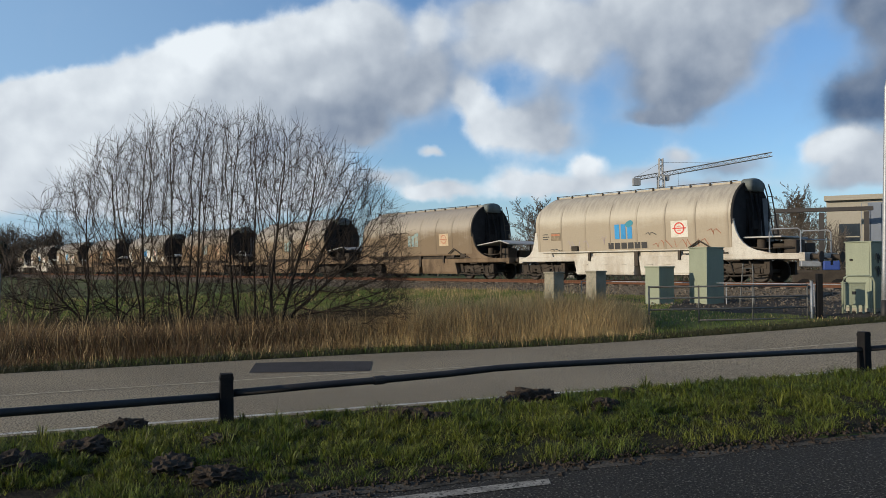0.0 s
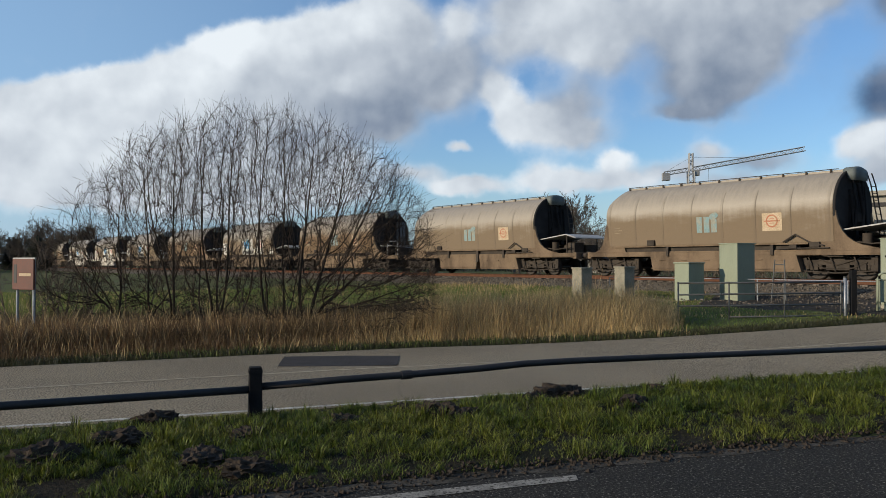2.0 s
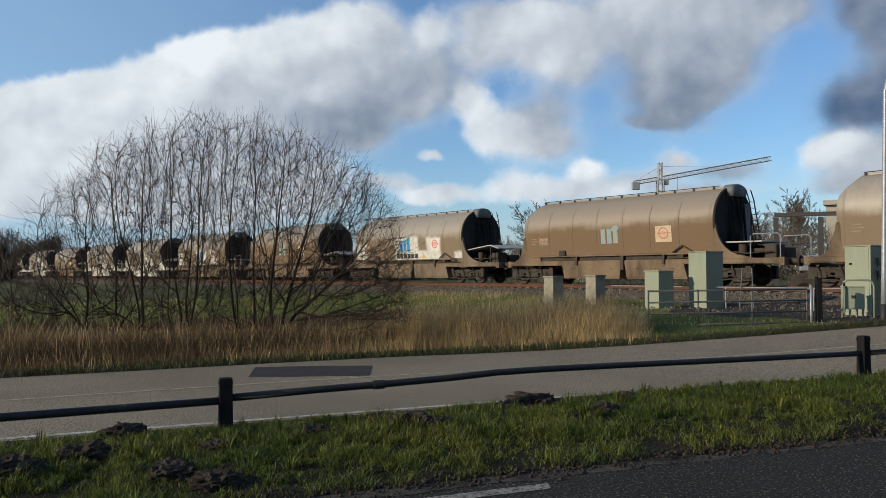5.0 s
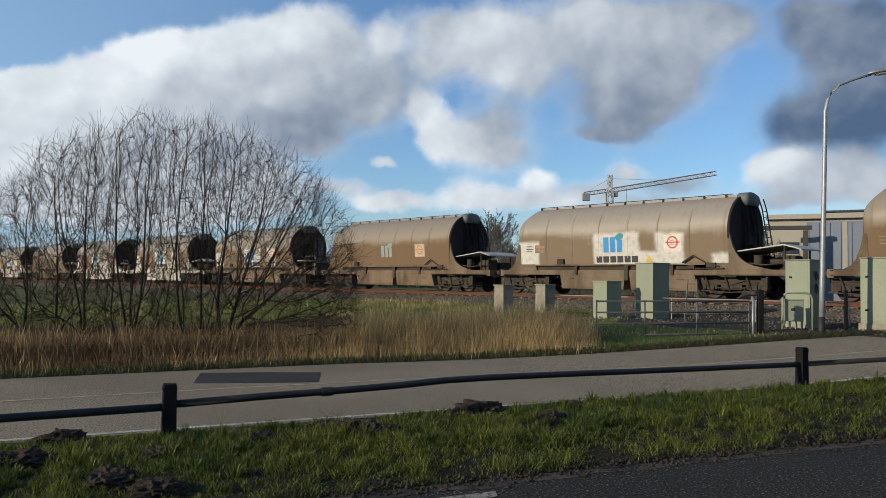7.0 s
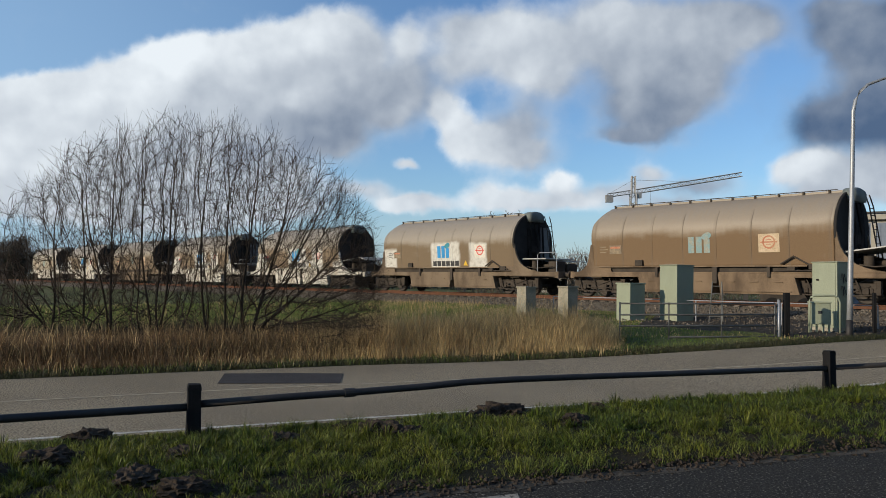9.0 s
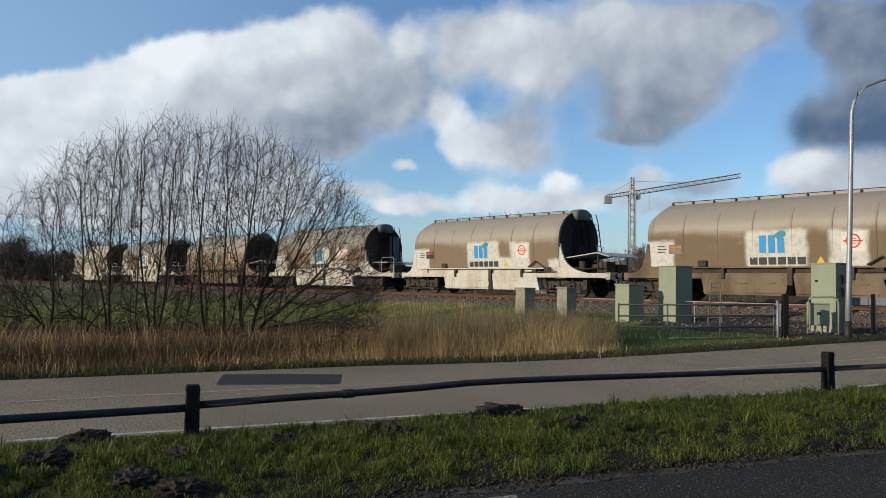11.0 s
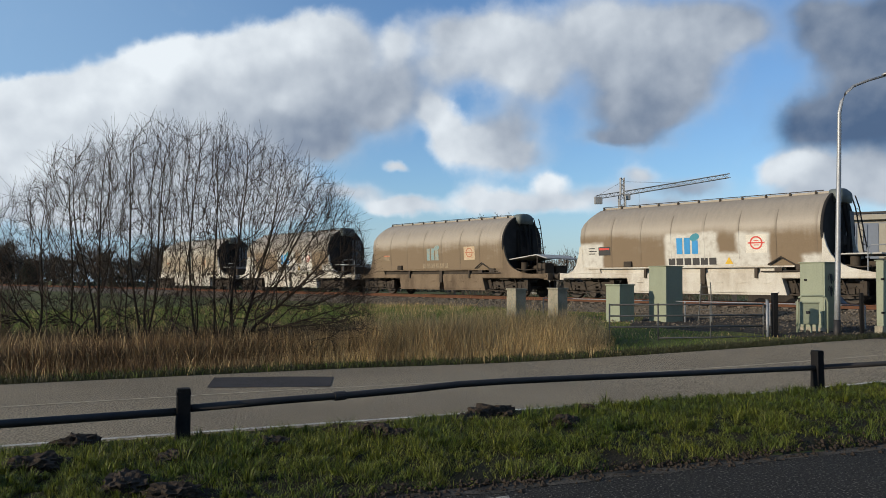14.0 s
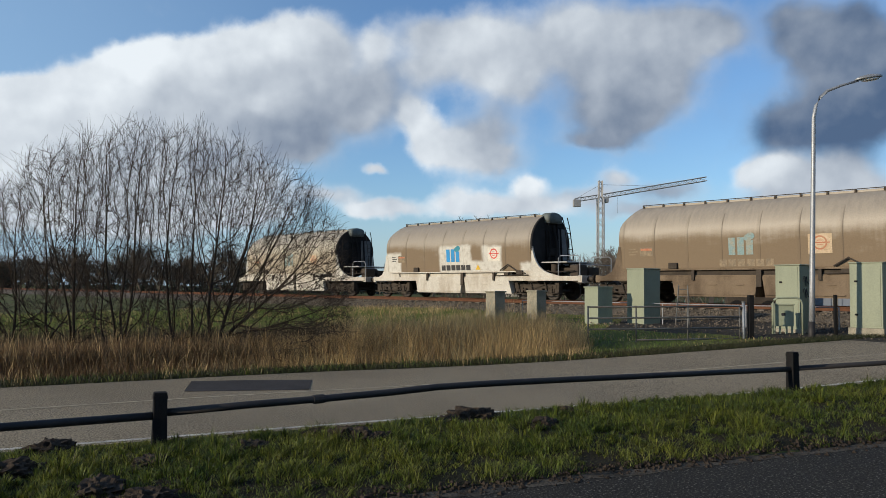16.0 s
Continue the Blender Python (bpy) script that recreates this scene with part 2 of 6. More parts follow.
M_SLEEPER = material("weathered sleeper", (0.17, 0.145, 0.12), 0.9, scale=3.0, bump=0.3)
M_POST = material("blackened wood", (0.009, 0.009, 0.010), 0.85, second=(0.02, 0.02, 0.02), scale=6.0, grain=50, bump=0.4, streaks=0.15)
M_TUBE = material("dark painted tube", (0.012, 0.012, 0.014), 0.65, second=(0.03, 0.026, 0.024), scale=4.0, bump=0.15)
M_BARK = material("grey bark", (0.15, 0.12, 0.09), 0.9, second=(0.06, 0.05, 0.04), scale=6.0, grain=30, bump=0.4)
M_TWIG = material("thin twig", (0.13, 0.105, 0.085), 0.85, second=(0.085, 0.068, 0.055), scale=2.0, bump=0.0)
M_WILLOW = material("dark willow bark", (0.05, 0.039, 0.029), 0.9, second=(0.035, 0.03, 0.025), scale=5.0, grain=30, bump=0.4)
M_SHOOT = material("willow shoot", (0.052, 0.040, 0.030), 0.9, second=(0.032, 0.025, 0.02), scale=2.0, bump=0.0)
M_FARTWIG = material("far bare twig", (0.15, 0.125, 0.10), 0.9, scale=0.5, bump=0.0)
M_CONIFER = leaf_material("dark evergreen", (0.018, 0.026, 0.014), (0.03, 0.034, 0.02), 0.3, 0.15)
M_GRASS = leaf_material("verge grass", (0.040, 0.076, 0.007), (0.155, 0.162, 0.020), 0.8, 0.3)
M_DRY = leaf_material("dry reed", (0.62, 0.47, 0.23), (0.36, 0.24, 0.11), 0.5, 0.35)
M_BRACKEN = leaf_material("dead bracken", (0.23, 0.138, 0.062), (0.115, 0.068, 0.032), 0.5, 0.3)
# Brown of dead litter, with the willow's shade worked into the colour.
M_LITTER = leaf_material("dead stalks", (0.12, 0.082, 0.042), (0.055, 0.046, 0.022), 0.5, 0.2)
# The roadside strip's shade is put into the colour of these weeds.
M_SHADED_WEEDS = leaf_material("dark roadside weeds", (0.022, 0.032, 0.008), (0.05, 0.046, 0.017), 0.5, 0.25)
M_BANK = leaf_material("bank grass", (0.10, 0.18, 0.03), (0.20, 0.20, 0.06), 0.35, 0.45)
M_CABINET = material("pale green cabinet paint", (0.25, 0.28, 0.20), 0.6, second=(0.18, 0.205, 0.15), scale=1.6, amount=0.6, grain=25, grain_amount=0.1, bump=0.08, streaks=0.3)
M_CONCRETE = material("weathered concrete", (0.31, 0.285, 0.225), 0.9, second=(0.15, 0.15, 0.115), scale=2.5, grain=40, bump=0.4)
M_GALV = material("galvanised steel", (0.34, 0.36, 0.38), 0.5, metal=0.5, second=(0.26, 0.27, 0.28), scale=3.0, bump=0.05)
M_GATE = material("dull gate steel", (0.13, 0.135, 0.13), 0.6, metal=0.4, second=(0.09, 0.075, 0.06), scale=4.0, bump=0.1)
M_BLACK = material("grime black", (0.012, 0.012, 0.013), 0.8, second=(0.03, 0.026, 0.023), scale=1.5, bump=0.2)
M_UNDER = material("grimy running gear", (0.075, 0.062, 0.05), 0.8, metal=0.2, second=(0.035, 0.03, 0.026), scale=2.0, bump=0.3)
M_WHEEL = material("wheel steel", (0.06, 0.05, 0.042), 0.7, metal=0.3, second=(0.035, 0.03, 0.026), scale=4.0, bump=0.1)
M_CAP = material("grey green cap", (0.12, 0.14, 0.135), 0.7, second=(0.07, 0.08, 0.08), scale=2.0, bump=0.1)
M_AWNING = material("grey awning sheet", (0.42, 0.42, 0.40), 0.6, second=(0.28, 0.27, 0.25), scale=2.0, bump=0.1)
M_DARK_PLATE = material("sooty steel", (0.030, 0.029, 0.029), 0.8, second=(0.014, 0.013, 0.013), scale=1.6, bump=0.2)
M_SKYLIT_END = material("dusty grey end sheet", (0.16, 0.165, 0.17), 0.7, second=(0.09, 0.09, 0.09), scale=2.0, bump=0.1)
M_RED = material("red print", (0.62, 0.06, 0.045), 0.6, bump=0.0, grain_amount=0.1)
M_BLUE = material("blue print", (0.02, 0.28, 0.62), 0.6, bump=0.0, grain_amount=0.1)
M_TEAL = material("leaf teal print", (0.03, 0.25, 0.33), 0.6, bump=0.0, grain_amount=0.1)
M_INK = material("black print", (0.03, 0.03, 0.032), 0.6, bump=0.0, grain_amount=0.1)
M_YELLOW = material("yellow print", (0.72, 0.45, 0.03), 0.6, bump=0.0, grain_amount=0.1)
M_PALE = material("cleaned white paint", (0.66, 0.635, 0.56), 0.6, second=(0.5, 0.46, 0.38), scale=2.0, amount=0.5, bump=0.05)
M_FADE_BLUE = material("dust covered blue print", (0.22, 0.33, 0.34), 0.75, second=(0.33, 0.30, 0.23), scale=4.0, amount=0.8, bump=0.05)
M_FADE_PALE = material("dusty pale panel", (0.55, 0.44, 0.31), 0.75, second=(0.43, 0.32, 0.2), scale=3.0, amount=0.7, bump=0.05)
M_FADE_RED = material("dusty red print", (0.45, 0.17, 0.1), 0.75, second=(0.42, 0.27, 0.17), scale=4.0, amount=0.7, bump=0.05)
M_FADE_INK = material("dusty dark print", (0.20, 0.165, 0.12), 0.75, second=(0.33, 0.26, 0.17), scale=5.0, amount=0.8, bump=0.05)
M_GRAFFITI = material("red brown spray paint", (0.33, 0.12, 0.06), 0.7, bump=0.0)
M_GRAFFITI_GREY = material("violet grey spray paint", (0.36, 0.30, 0.33), 0.7, bump=0.0)
M_HOUSE_WHITE = material("cream render", (0.35, 0.325, 0.265), 0.8, second=(0.38, 0.355, 0.30), scale=0.3, grain=6, grain_amount=0.05, bump=0.0)
M_HOUSE_GREY = material("blue grey cladding", (0.17, 0.20, 0.25), 0.6, second=(0.14, 0.165, 0.21), scale=0.3, grain=6, grain_amount=0.06, bump=0.0)
M_CLAD = material("pale grey cladding", (0.33, 0.35, 0.38), 0.6, second=(0.27, 0.29, 0.32), scale=0.3, grain=6, grain_amount=0.06, bump=0.0)
M_DARK_BEAM = material("dark steel beam", (0.05, 0.045, 0.042), 0.7, scale=0.5, bump=0.05)
M_GLASS_DARK = material("dark window glass", (0.04, 0.05, 0.06), 0.12, scale=0.5, bump=0.0, grain_amount=0.05)
M_CRANE = material("pale crane steel", (0.30, 0.31, 0.32), 0.6, second=(0.2, 0.2, 0.2), scale=0.3, bump=0.0)
M_SIGN = material("brown red sign", (0.12, 0.034, 0.02), 0.6, second=(0.085, 0.028, 0.018), scale=2.0, bump=0.03)
M_BLUE_BITS = material("blue machine paint", (0.03, 0.07, 0.28), 0.6, bump=0.05)
M_CLOD = material("turned earth", (0.045, 0.035, 0.027), 0.95, second=(0.03, 0.024, 0.018), scale=5.0, grain=40, grain_amount=0.5, bump=0.8)
M_LENS = material("lamp glass", (0.7, 0.72, 0.72), 0.15, bump=0.0)

# ---- mesh helpers ----
def part(name, bm, mat, parent=None, label="", smooth=False):
    """Links a bmesh as one mesh object, under its thing if there is one."""
    me = bpy.data.meshes.new(name)
    bm.to_mesh(me)
    bm.free()
    me.materials.append(mat)
    if smooth:
        me.polygons.foreach_set("use_smooth", [True] * len(me.polygons))
    ob = new(name, me)
    if parent:
        ob.parent = parent
    if label:
        tagged(ob, label)
    return ob


def sheet(name, verts, faces, mat, parent=None, label="", smooth=False):
    me = bpy.data.meshes.new(name)
    me.from_pydata(verts, [], faces)
    me.update()
    me.materials.append(mat)
    if smooth:
        me.polygons.foreach_set("use_smooth", [True] * len(me.polygons))
    ob = new(name, me)
    if parent:
        ob.parent = parent
    if label:
        tagged(ob, label)
    return ob


def box(bm, x0, x1, y0, y1, z0, z1, bevel=0.0, m=None):
    before = len(bm.verts)
    made = bmesh.ops.create_cube(bm, size=1.0)["verts"]
    for v in made:
        v.co = Vector((x0 + (v.co.x + 0.5) * (x1 - x0), y0 + (v.co.y + 0.5) * (y1 - y0), z0 + (v.co.z + 0.5) * (z1 - z0)))
    if bevel:
        edges = {e for v in made for e in v.link_edges}
        made = [v for v in bmesh.ops.bevel(bm, geom=list(edges), offset=bevel, segments=2, affect="EDGES", profile=0.6)["verts"]]
    if m is not None:
        bm.verts.ensure_lookup_table()
        bmesh.ops.transform(bm, matrix=m, verts=list(bm.verts)[before:])
    return bm


def boxed(*dims, bevel=0.0, m=None):
    return box(bmesh.new(), *dims, bevel=bevel, m=m)


def tube_data(path, radii, sides, verts, faces, cap=True):
    """Adds a tapered tube along path to lists of vertices and faces."""
    base = len(verts)
    n = len(path)
    for i, p in enumerate(path):
        d = (path[min(i + 1, n - 1)] - path[max(i - 1, 0)]).normalized()
        side = d.cross(Vector((0, 0, 1)) if abs(d.z) < 0.9 else Vector((1, 0, 0))).normalized()
        up = side.cross(d)
        for k in range(sides):
            w = 2 * math.pi * k / sides
            q = p + (side * math.cos(w) + up * math.sin(w)) * radii[i]
            verts.append((q.x, q.y, q.z))
    for i in range(n - 1):
        for k in range(sides):
            a, b = base + i * sides + k, base + i * sides + (k + 1) % sides
            faces.append((a, b, b + sides, a + sides))
    if cap:
        faces.append(tuple(base + k for k in reversed(range(sides))))
        faces.append(tuple(base + (n - 1) * sides + k for k in range(sides)))


def tube(bm, path, r, sides=8):
    verts, faces = [], []
    path = [Vector(p) for p in path]
    tube_data(path, r if isinstance(r, (list, tuple)) else [r] * len(path), sides, verts, faces)
    vs = [bm.verts.new(v) for v in verts]
    for f in faces:
        bm.faces.new([vs[i] for i in f])
    return bm


def tubed(path, r, sides=8):
    return tube(bmesh.new(), path, r, sides)


def thing(name, label, category, at=None, group="", kind=""):
    ob = tagged(new(name), label, category, group, kind)
    if at is not None:
        ob.matrix_world = at
    return ob


# ---- plan ----
TRACK_AZ, TRACK_D, RAIL_Z = radians(-39.36), 31.0, 1.03
U = Vector((math.sin(TRACK_AZ), math.cos(TRACK_AZ), 0))      # along the track, away
NRM = Vector((U.y, -U.x, 0))                                 # across the track, away
TURN = math.degrees(math.atan2(-U.y, -U.x))


def ease(x, a, b):
    t = min(max((x - a) / (b - a), 0.0), 1.0)
    return t * t * (3 - 2 * t)


def on_line(pts, x):
    return float(np.interp(x, [p[0] for p in pts], [p[1] for p in pts]))


# road edges in plan: the through road and the road in front
NEAR_EDGE = [(-80, -24), (-9, 5.55), (-3.14, 8.08), (-0.51, 9.22), (2.46, 10.5), (5.24, 11.6), (8, 12.5), (12, 13.6), (22, 16.6), (60, 28)]
FAR_EDGE = [(-80, -17.5), (-12, 9.5), (-5.89, 12.72), (-2.8, 14.32), (-0.86, 15.25), (1.21, 15.95), (5.1, 16.9), (7.97, 17.6), (10.5, 18.4), (13, 19.4), (22, 23.2), (60, 39)]
MID_LINE = [(-80, -21), (-9, 8.2), (-4.83, 10.47), (-2.32, 11.75), (0.97, 13.2), (4.34, 14.3), (8, 15.2), (10.34, 15.8), (22, 19), (60, 30)]
FRONT_EDGE = [(-80, -26), (-9, 2.2), (0.47, 6.2), (2.67, 7.08), (5.29, 8.06), (10, 9.7), (22, 13.4), (60, 25)]


def height(x, y):
    """The ground: level at the roads, a low hump on the verge, rising to the railway."""
    d = abs(TRACK_D - (NRM.x * x + NRM.y * y))
    z = 0.42 * ease(-d, -21.0, -8.5) + 0.08 * ease(-d, -8.5, -4.5)
    n, f = on_line(NEAR_EDGE, x), on_line(FRONT_EDGE, x)
    if f < y < n:
        w = (y - f) / max(n - f, 0.1)
        z += (0.06 + 0.10 * ease(x, -1, 6)) * math.sin(math.pi * w) ** 0.7
        z += 0.04 * noise.noise((x * 1.7, y * 1.7, 0)) + 0.025 * noise.noise((x * 4.1, y * 4.1, 5.0))
    b = on_line(FAR_EDGE, x)
    if y > b + 0.2:
        z += 0.05 * noise.noise((x * 0.6, y * 0.6, 3.0)) * ease(y, b + 0.2, b + 2)
    return z


def ribbon(name, left, right, lift, mat, step=0.5, x0=-80, x1=60, across=6):
    """A strip of paving between two edges, draped on the ground."""
    xs = [x0 + i * step for i in range(round((x1 - x0) / step) + 1)]
    verts, faces = [], []
    for x in xs:
        a, b = left(x), right(x)
        for k in range(across + 1):
            y = a + (b - a) * k / across
            d = abs(TRACK_D - (NRM.x * x + NRM.y * y))
            verts.append((x, y, 0.42 * ease(-d, -21.0, -8.5) + 0.08 * ease(-d, -8.5, -4.5) + lift))
    w = across + 1
    for i in range(len(xs) - 1):
        for k in range(across):
            faces.append((i * w + k, (i + 1) * w + k, (i + 1) * w + k + 1, i * w + k + 1))
    return sheet(name, verts, faces, mat, smooth=True)


def build_ground():
    def axis(near, far, fine, centre):
        out = [centre + i * fine for i in range(-int(near / fine), int(near / fine) + 1)]
        w = fine
        while out[-1] < far:
            w *= 1.35
            out.append(out[-1] + w)
            out.insert(0, out[0] - w)
        return out
    xs, ys = axis(22, 3500, 0.3, 2.0), axis(17, 3500, 0.3, 17.0)
    verts = [(x, y, height(x, y) - 0.03) for y in ys for x in xs]
    w = len(xs)
    faces = [(j * w + i, j * w + i + 1, (j + 1) * w + i + 1, (j + 1) * w + i) for j in range(len(ys) - 1) for i in range(w - 1)]
    tagged(sheet("ground", verts, faces, M_GROUND, smooth=True), "rough grassy ground rising to the railway", "ground", kind="structure")


build_ground()

# ---- roads ----
def build_roads():
    far, near, mid, front = (lambda p: (lambda x: on_line(p, x)))(FAR_EDGE), (lambda x: on_line(NEAR_EDGE, x)), (lambda x: on_line(MID_LINE, x)), (lambda x: on_line(FRONT_EDGE, x))
    road = tagged(ribbon("road", near, far, 0.0, M_ROAD), "pale grey worn asphalt side road", "road", kind="structure")
    edge = ribbon("edge_line", lambda x: near(x) + 0.10, lambda x: near(x) + 0.20, 0.005, M_LINE, across=1)
    middle = ribbon("centre_line", lambda x: mid(x) - 0.04, lambda x: mid(x) + 0.04, 0.005, M_LINE_OLD, across=1)
    mend = sheet("asphalt_repair", [(-3.0, 12.25, 0.006), (-1.15, 12.45, 0.006), (-1.22, 13.75, 0.006), (-2.1, 13.74, 0.006), (-3.2, 13.55, 0.006)],
                 [(0, 1, 2, 3, 4)], M_PATCH)
    for ob, text in ((edge, "worn white edge line"), (middle, "faded yellowish centre line"), (mend, "darker mended asphalt")):
        ob.parent = road
        tagged(ob, text)
    ours = tagged(ribbon("front_road", lambda x: front(x) - 7.0, front, 0.0, M_ASPHALT), "dark asphalt road with a worn dashed edge line", "road", kind="structure")
    margin = ribbon("road_margin", lambda x: front(x) - 0.12 + 0.08 * noise.noise((x * 2, 0, 0)) + 0.05 * noise.noise((x * 7, 3, 0)), lambda x: front(x) + 0.10, 0.004, M_DUST, step=0.25, x0=-14, x1=20, across=2)
    margin.parent = ours
    tagged(margin, "dusty crumbling margin")
    for i in range(-5, 5):
        x0, x1 = -2.0 + i * 11.0, 0.8 + i * 11.0
        dash = ribbon("edge_dash", lambda x: front(x) - 0.42, lambda x: front(x) - 0.27, 0.005, M_DASH, step=0.4, x0=x0, x1=x1, across=1)
        dash.parent = ours


build_roads()


# ---- railway ----
def along(s, across=0.0, z=0.0):
    p = NRM * (TRACK_D + across) + U * s
    return Vector((p.x, p.y, z))


def build_track():
    s0, s1 = -90.0, 420.0
    prof = [(-3.6, 0.42), (-2.9, 0.56), (-1.75, 0.80), (1.75, 0.80), (2.9, 0.56), (3.6, 0.42)]
    verts, faces = [], []
    n = 256
    for i in range(n + 1):
        s = s0 + (s1 - s0) * i / n
        for a, z in prof:
            p = along(s, a + 0.08 * noise.noise((s * 0.7, a, 0)), z)
            verts.append(tuple(p))
    w = len(prof)
    for i in range(n):
        for k in range(w - 1):
            faces.append((i * w + k, i * w + k + 1, (i + 1) * w + k + 1, (i + 1) * w + k))
    bed = tagged(sheet("ballast_bed", verts, faces, M_BALLAST), "grey brown crushed stone ballast bed", "ballast", kind="structure")
    # loose stones on the near shoulder
    rng = random.Random(5)
    verts, faces = [], []
    for i in range(9000):
        s = -8 + 75 * rng.random() ** 1.3
        a = -3.7 + rng.random() * 2.6
        z = float(np.interp(a, [p[0] for p in prof], [p[1] for p in prof]))
        c = along(s, a, z + 0.01)
        r = rng.uniform(0.025, 0.06)
        b = len(verts)
        for dx, dy, dz in ((1, 0, 0), (-1, 0, 0), (0, 1, 0), (0, -1, 0), (0, 0, 1), (0, 0, -1)):
            k = r * rng.uniform(0.6, 1.3)
            verts.append((c.x + dx * k + rng.uniform(-0.3, 0.3) * r, c.y + dy * k + rng.uniform(-0.3, 0.3) * r, c.z + dz * k))
        for f in ((0, 2, 4), (2, 1, 4), (1, 3, 4), (3, 0, 4), (2, 0, 5), (1, 2, 5), (3, 1, 5), (0, 3, 5)):
            faces.append(tuple(b + j for j in f))
    tagged(sheet("ballast_stones", verts, faces, M_BALLAST), "loose grey brown crushed ballast stones", "stones", kind="stuff")
    # dark gravel between the gate and the line
    verts, faces = [], []
    for i in range(73):
        for k in range(13):
            s = -20 + 0.55 * i
            edge = 10.9 + 0.6 * noise.noise((s * 0.6, 0, 2.0)) - 6.8 * ease(s, 13.5, 18.5)
            q = along(s, -3.3 - (edge - 3.3) * k / 12)
            verts.append((q.x, q.y, height(q.x, q.y) + 0.012 - (0.06 if k in (0, 12) else 0)))
    faces = [(i * 13 + k, i * 13 + k + 1, (i + 1) * 13 + k + 1, (i + 1) * 13 + k) for i in range(72) for k in range(12)]
    tagged(sheet("gravel_yard", verts, faces, M_GRAVEL, smooth=True), "dark trodden gravel beside the railway", "gravel", kind="structure")
    verts, faces = [], []
    for i in range(5000):
        s, d = rng.uniform(-10, 18), 3.5 + 6.8 * rng.random() ** 2.0
        q = along(s, -d)
        r = rng.uniform(0.02, 0.05)
        b = len(verts)
        c = Vector((q.x, q.y, height(q.x, q.y) + 0.02))
        for dx, dy, dz in ((1, 0, 0), (-1, 0, 0), (0, 1, 0), (0, -1, 0), (0, 0, 1), (0, 0, -1)):
            k = r * rng.uniform(0.6, 1.3)
            verts.append((c.x + dx * k, c.y + dy * k, c.z + dz * k * 0.8))
        for f in ((0, 2, 4), (2, 1, 4), (1, 3, 4), (3, 0, 4), (2, 0, 5), (1, 2, 5), (3, 1, 5), (0, 3, 5)):
            faces.append(tuple(b + j for j in f))
    tagged(sheet("yard_stones", verts, faces, M_BALLAST), "scattered grey brown stones on the gravel", "stones", kind="stuff")
    track = thing("rail_track", "rusty railway track on sleepers in ballast", "track", kind="structure")
    for a in (-0.75, 0.75):
        bm = bmesh.new()
        m = Matrix.Translation(along(0, a, 0)) @ pose(0, 0, 0, 0, 0, math.degrees(math.atan2(U.y, U.x)))
        box(bm, s0, s1, -0.036, 0.036, RAIL_Z - 0.05, RAIL_Z, m=m)
        box(bm, s0, s1, -0.01, 0.01, RAIL_Z - 0.13, RAIL_Z - 0.05, m=m)
        box(bm, s0, s1, -0.07, 0.07, RAIL_Z - 0.16, RAIL_Z - 0.13, m=m)
        part("rail", bm, M_RAIL, track)
    block = bpy.data.meshes.new("sleeper")
    bm = boxed(-0.13, 0.13, -1.3, 1.3, 0.74, RAIL_Z - 0.165, bevel=0.02)
    bm.to_mesh(block)
    bm.free()
    block.materials.append(M_SLEEPER)
    for i in range(150):
        ob = new("sleeper", block)
        ob.parent = track
        ob.matrix_local = Matrix.Translation(along(-20 + i * 0.6)) @ pose(0, 0, 0, 0, 0, math.degrees(math.atan2(U.y, U.x)))


build_track()


# ---- hopper wagons ----
TANK_L, TANK_R, TANK_Z = 11.0, 1.48, 2.74
WAGON_PITCH, WAGON_FIRST = 16.04, 17.45
WHEEL_R = 0.46
MARK_SHIFT = -0.18
AXLES = (0.85, -0.95, -9.95, -11.75)


def skin(x, w, lift=0.0):
    """A point of the tank's side: w from 0 (lower edge of the near side) over the top to 1 (far side)."""
    a = math.pi * (1.36 - 1.72 * w)                      # from lower near side over the top
    r = TANK_R + lift
    y, z = r * math.cos(a), TANK_Z + r * math.sin(a)
    if z < TANK_Z:
        k = (TANK_Z - z) / (TANK_Z - 1.40)
        down = TANK_Z - 1.36 * min(k, 1.15)
        side = math.copysign(r - 0.10 * k, y)
        y, z = side, down
    return Vector((x, y, z))


def near_w(z):
    """The w at which the near side of the straight part has height z."""
    lo, hi = 0.0, 0.5
    for _ in range(30):
        mid = (lo + hi) / 2
        if skin(-5, mid).z < z:
            lo = mid
        else:
            hi = mid
    return lo


def decal(name, x0, x1, z0, z1, mat, parent, lift=0.006, nx=3, nz=3, outline=None, label=""):
    """A painted panel that lies on the tank's near side; outline moves its edge."""
    verts, faces = [], []
    for j in range(nz + 1):
        for i in range(nx + 1):
            u, v = i / nx, j / nz
            if outline:
                u, v = outline(u, v)
            verts.append(tuple(skin(x0 + (x1 - x0) * u + MARK_SHIFT, near_w(z0 + (z1 - z0) * v), lift)))
    for j in range(nz):
        for i in range(nx):
            a = j * (nx + 1) + i
            faces.append((a, a + 1, a + nx + 2, a + nx + 1))
    return sheet(name, verts, faces, mat, parent, label, smooth=True)


WIPED = ((-6.50, -4.12, 1.2, 2.80), (-4.6, -3.0, 1.2, 1.98), (-3.30, -1.98, 1.2, 2.72), (-11.6, -9.75, 1.2, 2.52), (-0.75, 0.4, 1.2, 1.85))


